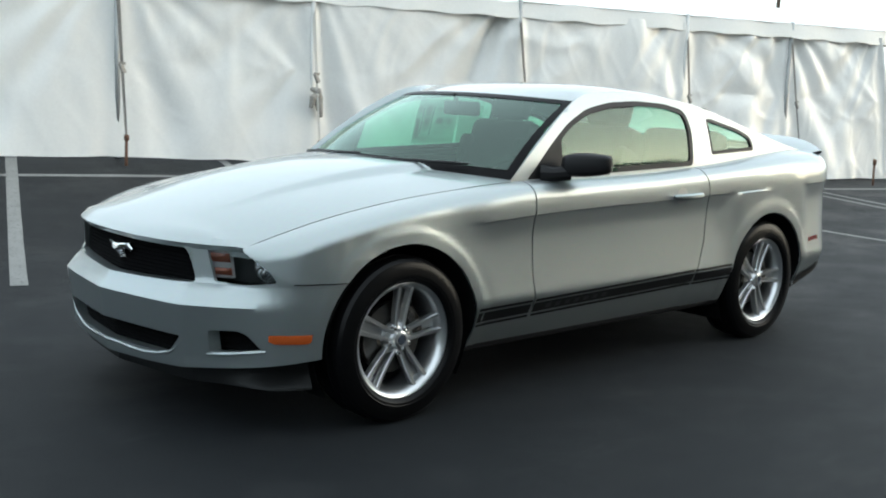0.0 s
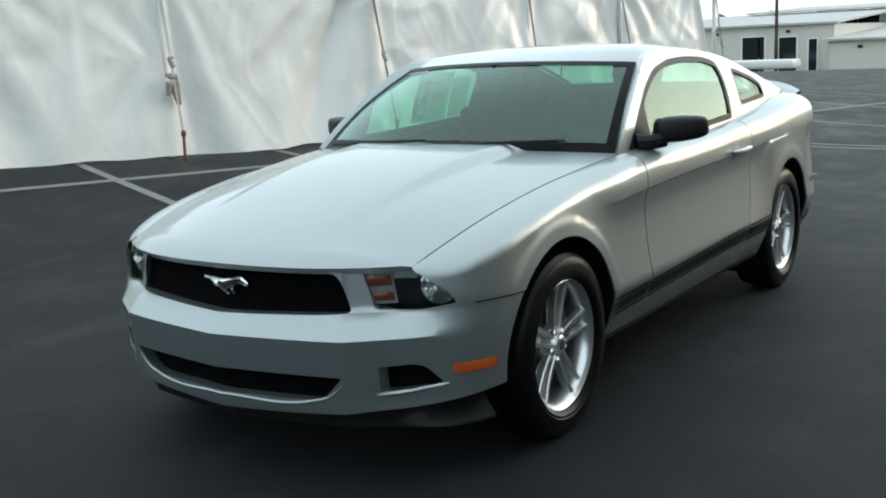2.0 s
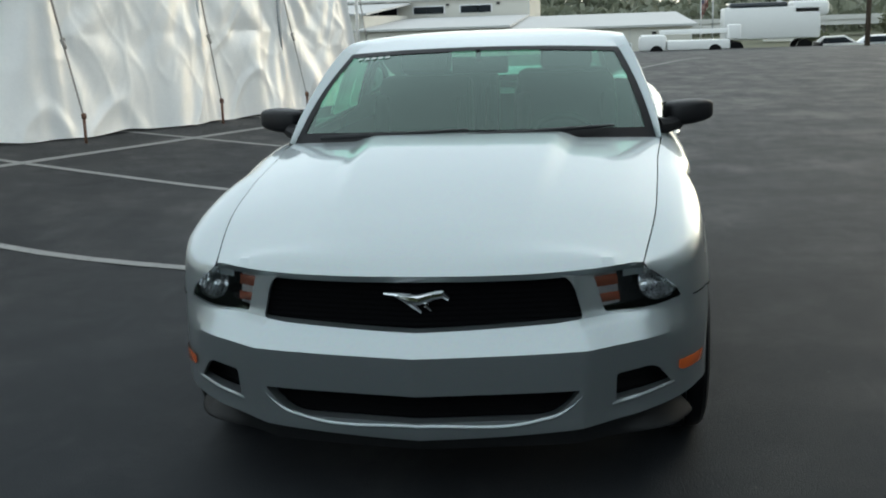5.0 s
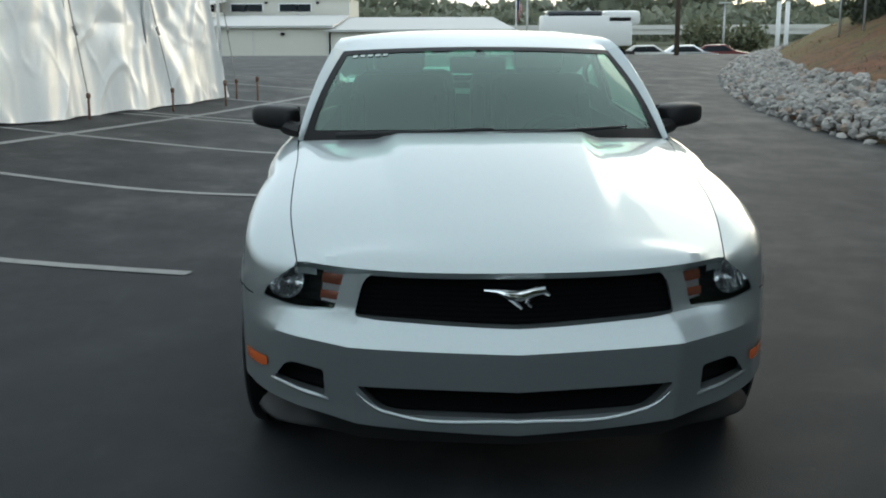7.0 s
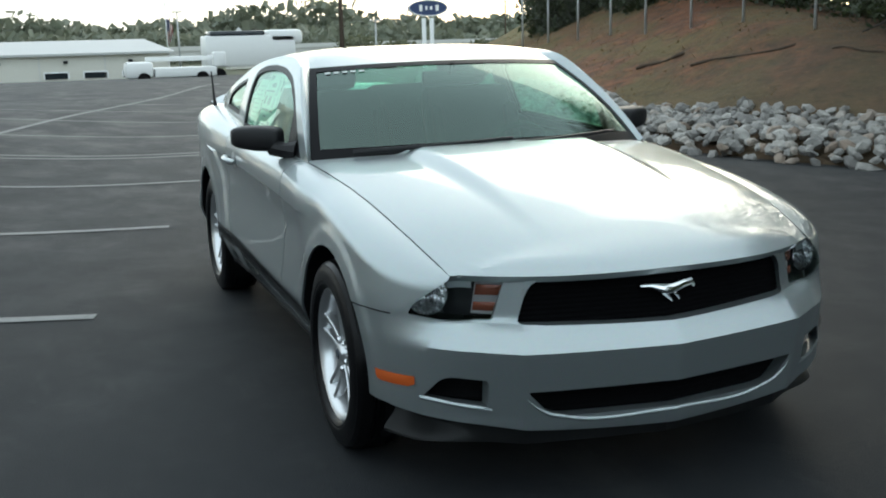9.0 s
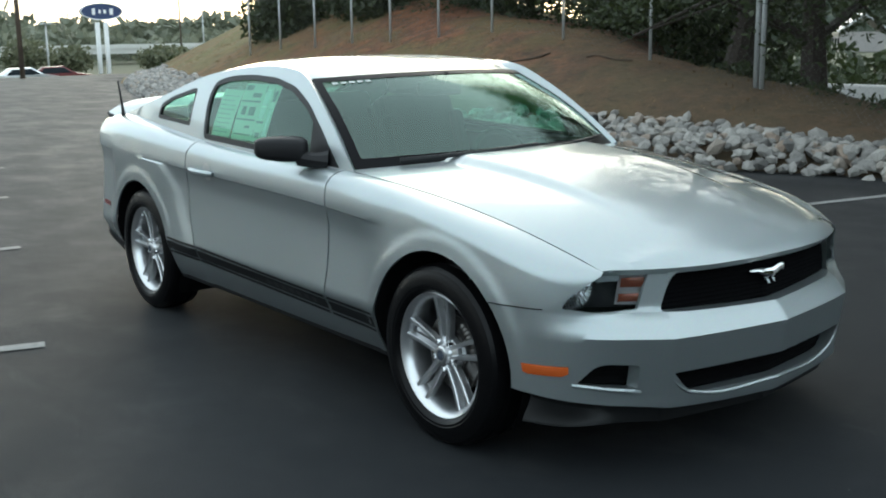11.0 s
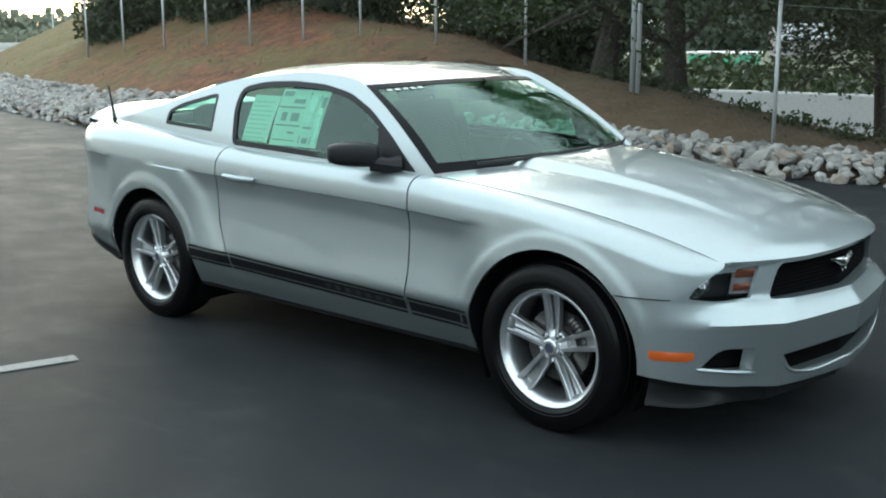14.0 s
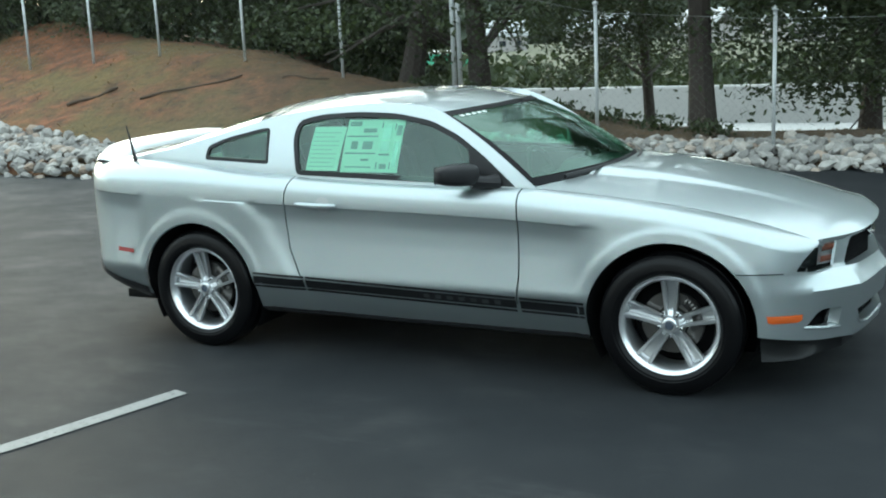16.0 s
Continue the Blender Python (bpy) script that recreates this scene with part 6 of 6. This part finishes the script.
# green sheeted stall beyond the highway
t = thing("green_canopy", "bright green roadside canopy with pale roof", "canopy", m=pose(-30.5, 62, -1.5))
part("sheet", box(bmesh.new(), 0, 0, 1.15, 4.2, 2.0, 0.9, bevel=0.05), varied("green_sheeting", (0.05, 0.36, 0.20), 0.5, 0.15), t)
part("roof", box(bmesh.new(), 0, 0, 1.75, 4.6, 2.4, 0.14, bevel=0.03), white_gel, t)
for sx in (-1.9, 1.9):
    part("post", tube(bmesh.new(), [(sx, -0.9, -0.8), (sx, -0.9, 0.8)], 0.06, 6), galv, t)
# unseen belt of trees, added so that the car's nose reflects something dark
wooded_ridge("near_woods", "unseen dark trees ahead of the car, there to darken its front", 28, -40, 28, 50, -8, 9.5, 14000, 0.6, 17, base=-0.5, material=leaf_near)
wooded_ridge("tent_side_woods", "dark broadleaf trees beyond the tent", -43, -34, -47, -22.5, 6, 8.2, 8000, 0.34, 21, base=-1, material=leaf_near)
wooded_ridge("lot_edge_woods", "dark trees behind the tent", -95, -45, -40, -75, -14, 11, 7000, 0.9, 5, base=-1, material=leaf_near)
for k, (x, y, w, h) in enumerate([(-95, 27, 3.2, 3.6), (-97, 31.5, 2.6, 2.9), (-96, 40, 3.0, 2.7), (-110, 48, 2.6, 2.4), (-92, 19, 1.1, 1.2), (-105, 52, 2.2, 2.2)]):
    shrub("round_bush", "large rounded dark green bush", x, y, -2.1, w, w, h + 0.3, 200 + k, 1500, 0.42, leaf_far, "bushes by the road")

# ---- buildings and roadside far off ----
def warehouse(x, y0, y1, depth, z0, z1, roof_rise, label, doors=()):
    t = thing("warehouse", label, "building")
    bm = bmesh.new()
    box(bm, x - depth / 2, (y0 + y1) / 2, (z0 + z1) / 2, depth, y1 - y0, z1 - z0)
    part("wall", bm, plaster, t, smooth=False)
    bm = bmesh.new()
    grid(lambda u, v: (lerp(x + 0.4, x - depth, u), lerp(y0 - 0.4, y1 + 0.4, v), z1 + 0.02 + roof_rise * u), frange(0, 1, 6), frange(0, 1, 8), bm)
    r = bmesh.ops.extrude_face_region(bm, geom=list(bm.faces))
    bmesh.ops.translate(bm, vec=(0, 0, 0.16), verts=[v for v in r["geom"] if isinstance(v, bmesh.types.BMVert)])
    part("roof", bm, roofing, t, smooth=False)
    n = max(2, int((y1 - y0) / 4.2))
    for k in range(n + 1):
        bm = bmesh.new()
        box(bm, x + 0.03, lerp(y0, y1, k / n), (z0 + z1) / 2, 0.06, 0.12, z1 - z0)
        part("pilaster", bm, concrete, t, smooth=False)
        if k < n:
            bm = bmesh.new()
            box(bm, x + 0.12, lerp(y0, y1, (k + 0.4) / n), z1 - 0.42, 0.2, 0.3, 0.2, bevel=0.03)
            part("wall_lamp", bm, black_plastic, t)
    for ya, yb, za, zb, m in doors:
        bm = bmesh.new()
        box(bm, x + 0.02, (ya + yb) / 2, (za + zb) / 2, 0.08, yb - ya, zb - za)
        d = part("door" if zb - za > 1 else "window", bm, m, t, smooth=False)
        bm = bmesh.new()
        for s in (0, 1):
            box(bm, x + 0.07, lerp(ya, yb, s), (za + zb) / 2, 0.06, 0.1, zb - za)
        box(bm, x + 0.07, (ya + yb) / 2, zb, 0.06, yb - ya, 0.1)
        part("frame", bm, sign_white, d, smooth=False)
    return t


warehouse(-75, -17.2, -6.3, 22, -1.9, 0.85, 0.8, "low cream block warehouse with white roof")
warehouse(-74.6, -6.0, 7.0, 22, -1.9, 0.55, 0.9, "long low cream warehouse with white roof", [(-1.4 + 2.6 * k, 0.2 + 2.6 * k, -1.0, -0.55, window_dark) for k in range(3)])
warehouse(-78, -34, -17.6, 24, -1.9, 2.1, 1.2, "pale service building with open bays", [(-21.6, -20.2, -1.8, 1.3, window_dark), (-24.4, -22.6, -1.8, 1.4, window_dark), (-19.4, -18.7, -1.8, 1.1, window_dark)])
warehouse(-98, -30, -6, 20, -1.9, 3.4, 0.8, "taller pale building behind", [(-26 + 4.5 * k, -23 + 4.5 * k, 2.2, 2.9, window_dark) for k in range(4)])

# white truck with a lift body
t = thing("box_truck", "white high-sided truck parked by the warehouse", "truck", m=pose(-64, 10.6, -1.25))
for nm, c, s, m, bv in (("body", (0, 0.2, 1.95), (2.4, 5.6, 1.9), white_gel, 0.12), ("cab", (0, 2.4, 2.75), (2.4, 2.2, 0.9), white_gel, 0.25), ("roof_unit", (0, -0.6, 3.0), (2.3, 3.4, 0.36), window_dark, 0.1), ("bumper", (0, 3.1, 0.55), (2.3, 0.2, 0.3), black_plastic, 0.03)):
    part(nm, box(bmesh.new(), *c, *s, bevel=bv), m, t)
for y in (-1.9, 2.1):
    for x in (-1.1, 1.1):
        bm = bmesh.new()
        tube(bm, [(x - 0.14, y, 0.48), (x + 0.14, y, 0.48)], 0.46, 18)
        part("wheel", bm, rubber, t)
t = thing("bucket_truck", "white utility truck with folded lift boom", "truck", m=pose(-58, 5.4, -1.0))
for nm, c, s, m, bv in (("cab", (0, -1.9, 0.85), (1.9, 1.5, 0.9), white_gel, 0.2), ("bed", (0, 0.6, 0.7), (1.9, 3.4, 0.5), white_gel, 0.05), ("boom", (0, 0.6, 1.42), (0.3, 4.2, 0.26), white_gel, 0.05), ("bucket", (0, 2.6, 1.35), (0.7, 0.7, 0.8), white_gel, 0.08), ("windscreen", (0, -2.2, 1.12), (1.6, 0.8, 0.3), window_dark, 0.05)):
    part(nm, box(bmesh.new(), *c, *s, bevel=bv), m, t)
for y in (-1.7, 1.5):
    for x in (-0.85, 0.85):
        part("wheel", tube(bmesh.new(), [(x - 0.12, y, 0.36), (x + 0.12, y, 0.36)], 0.36, 18), rubber, t)


def parked_car(x, y, z, yaw, paint, label):
    t = thing("parked_car", label, "car", "cars far off", m=pose(x, y, z, 0, 0, yaw))
    bm = bmesh.new()
    pr = [(-2.2, 0.35), (-2.25, 0.75), (-1.6, 0.92), (-1.0, 1.36), (0.3, 1.40), (1.0, 0.98), (2.0, 0.82), (2.2, 0.45), (2.15, 0.3)]
    grid(lambda k, w: (pr[k][0], w * (0.88 - (0.14 if pr[k][1] > 1.1 else 0)), pr[k][1]), range(9), [-1, -0.6, 0.6, 1], bm)
    lo = [[v for v in bm.verts if abs(v.co.y - s * (0.88 - (0.14 if v.co.z > 1.1 else 0))) < 1e-4] for s in (1, -1)]
    for f in lo:
        f.sort(key=lambda v: [round(p[0], 3) for p in pr].index(round(v.co.x, 3)))
        bm.faces.new(f)
    part("body", bm, paint, t, smooth=False)
    for s in (1, -1):
        bm = bmesh.new()
        q = [(-1.25, 0.95), (-0.9, 1.30), (0.25, 1.33), (0.8, 0.98)]
        bm.faces.new([bm.verts.new((a, s * 0.885, b2)) for a, b2 in q])
        part("side_window", bm, window_dark, t, smooth=False)
        for xw in (-1.35, 1.35):
            part("wheel", tube(bmesh.new(), [(xw, s * 0.72, 0.32), (xw, s * 0.9, 0.32)], 0.32, 16), rubber, t)
    return t


parked_car(-66, 15.4, -1.65, 80, white_gel, "white saloon car parked far across the lot")
parked_car(-66, 18.0, -1.65, 80, alloy, "silver saloon car parked far across the lot")
parked_car(-67, 20.4, -1.65, 75, varied("maroon_paint", (0.12, 0.02, 0.02), 0.3), "maroon car parked far across the lot")

# boat-like white load behind the tent end
t = thing("white_trailer", "long white covered trailer by the service bays", "trailer", m=pose(-68, -20.6, -1.4))
part("body", box(bmesh.new(), 0, 0, 0.95, 2.0, 6.4, 0.6, bevel=0.2), white_gel, t)
for y in (-1.2, -0.3):
    part("wheel", tube(bmesh.new(), [(0.9, y, 0.35), (1.1, y, 0.35)], 0.35, 16), rubber, t)

# dealership pylon: two legs and an oval board with plain pale bars
t = thing("pylon_sign", "blue oval sign board on pale steel legs", "sign", m=pose(-100, 35.8, -2.0))
for y in (-0.42, 0.42):
    part("leg", box(bmesh.new(), 0, y, 2.5, 0.35, 0.36, 5.0, bevel=0.03), sign_white, t)
bm = bmesh.new()
for r0, x0, m in ((1.0, 0.0, 0),):
    front = [bm.verts.new((0.25, 2.05 * math.cos(a), 6.0 + 0.78 * math.sin(a))) for a in frange(0, 2 * math.pi, 41)[:-1]]
    back = [bm.verts.new((-0.25, v.co.y, v.co.z)) for v in front]
    bm.faces.new(front)
    bm.faces.new(back)
    for i in range(40):
        bm.faces.new((front[i], front[(i + 1) % 40], back[(i + 1) % 40], back[i]))
board = part("board", bm, sign_blue, t, "blue oval board", smooth=False)
bm = bmesh.new()
rim = [(0.27, 2.05 * math.cos(a), 6.0 + 0.78 * math.sin(a)) for a in frange(0, 2 * math.pi, 41)]
tube(bm, rim, 0.06, 6, cap=False)
part("rim", bm, sign_white, board)
for y, w, h in ((-0.95, 0.55, 0.6), (-0.3, 0.4, 0.36), (0.2, 0.35, 0.36), (0.8, 0.5, 0.62)):
    part("lettering_bar", box(bmesh.new(), 0.28, -y, 6.0, 0.04, w * 0.6, h), sign_white, board, smooth=False)


def utility_pole(x, y, z, h, r=0.13, arms=True, material=None):
    t = thing("utility_pole", "tall dark wooden utility pole", "pole", "roadside poles", m=pose(x, y, z))
    part("shaft", tube(bmesh.new(), [(0, 0, -0.5), (0, 0, h)], [r * 1.1, r * 0.8], 10), material or wood_dark, t)
    if arms:
        part("cross_arm", box(bmesh.new(), 0, 0, h - 0.6, 0.12, 2.2, 0.12), wood_dark, t)


utility_pole(-55, 14.5, -1.0, 9.5)
utility_pole(-72, -20.0, -1.5, 8.0)
utility_pole(-52, -29, -1.0, 9.0)
utility_pole(-140, 62, -2, 10)


def lamp_post(x, y, z, h):
    t = thing("lamp_post", "slim grey lamp post with flat lamp head", "lamp", "roadside lamps", m=pose(x, y, z))
    part("shaft", tube(bmesh.new(), [(0, 0, -0.3), (0, 0, h)], [0.11, 0.07], 8), galv, t)
    part("head", box(bmesh.new(), 0, 0, h + 0.05, 0.4, 1.0, 0.14, bevel=0.04), galv, t)


lamp_post(-90, 27.2, -1.9, 4.6)
lamp_post(-118, 55, -2.2, 7.5)
lamp_post(-125, 66, -2.2, 7.5)
lamp_post(-105, 11.5, -1.9, 6.0)

# raised highway across the valley
t = tagged(link("overpass", box(bmesh.new(), -150, 70, -0.4, 9, 150, 0.7), concrete, smooth=False), "pale concrete highway overpass across the valley", "bridge", kind="structure")
bm = bmesh.new()
box(bm, -145.4, 70, 0.25, 0.2, 150, 0.6)
part("parapet", bm, concrete, t, smooth=False)
for y in (30, 48, 66, 84, 102):
    part("pier", box(bmesh.new(), -150, y, -2.0, 2.2, 1.6, 3.0), concrete, t, smooth=False)

# flagpole and pavilion beyond the warehouses
t = thing("flagpole", "tall pale flagpole with a limp striped flag", "flagpole", m=pose(-104, 10.3, -2.0))
part("shaft", tube(bmesh.new(), [(0, 0, -0.3), (0, 0, 11.0)], [0.09, 0.05], 8), sign_white, t)
flag_red, flag_blue = mat("flag_red", (0.42, 0.04, 0.05), 0.8), mat("flag_blue", (0.04, 0.06, 0.2), 0.8)
for k in range(7):
    bm = grid(lambda u, v: (0.10 * math.sin(u * 9 + v), 0.08 + lerp(0.075 * k, 0.075 * (k + 1), u), lerp(5.4 - 0.10 * k, 2.9 + 0.16 * k, v)), frange(0, 1, 4), frange(0, 1, 8))
    bmesh.ops.solidify(bm, geom=list(bm.faces), thickness=0.01)
    part("flag_stripe", bm, (flag_red, sign_white)[k % 2], t)
bm = grid(lambda u, v: (0.04 + 0.10 * math.sin(u * 9 + v), 0.06 + 0.24 * u, lerp(5.45, 4.3, v)), frange(0, 1, 5), frange(0, 1, 5))
bmesh.ops.solidify(bm, geom=list(bm.faces), thickness=0.012)
part("flag_canton", bm, flag_blue, t)
t = thing("pavilion", "small white pavilion with a grey hipped roof and cupola", "pavilion", m=pose(-123, 20.6, -2.0))
part("wall", box(bmesh.new(), 0, 0, 1.4, 3.0, 3.0, 2.8), plaster, t, smooth=False)
for nm, w0, w1, z0, z1, m in (("roof", 1.9, 0.35, 2.8, 3.7, roofing), ("cupola", 0.28, 0.28, 3.6, 4.2, sign_white), ("cupola_roof", 0.4, 0.02, 4.2, 4.75, roofing)):
    bm = grid(lambda k, v: (lerp(w0, w1, v) * math.cos(math.pi / 4 + k * math.pi / 2) * 1.414, lerp(w0, w1, v) * math.sin(math.pi / 4 + k * math.pi / 2) * 1.414, lerp(z0, z1, v)), range(4), [0, 1], closed_u=True)
    part(nm, bm, m, t, smooth=False)
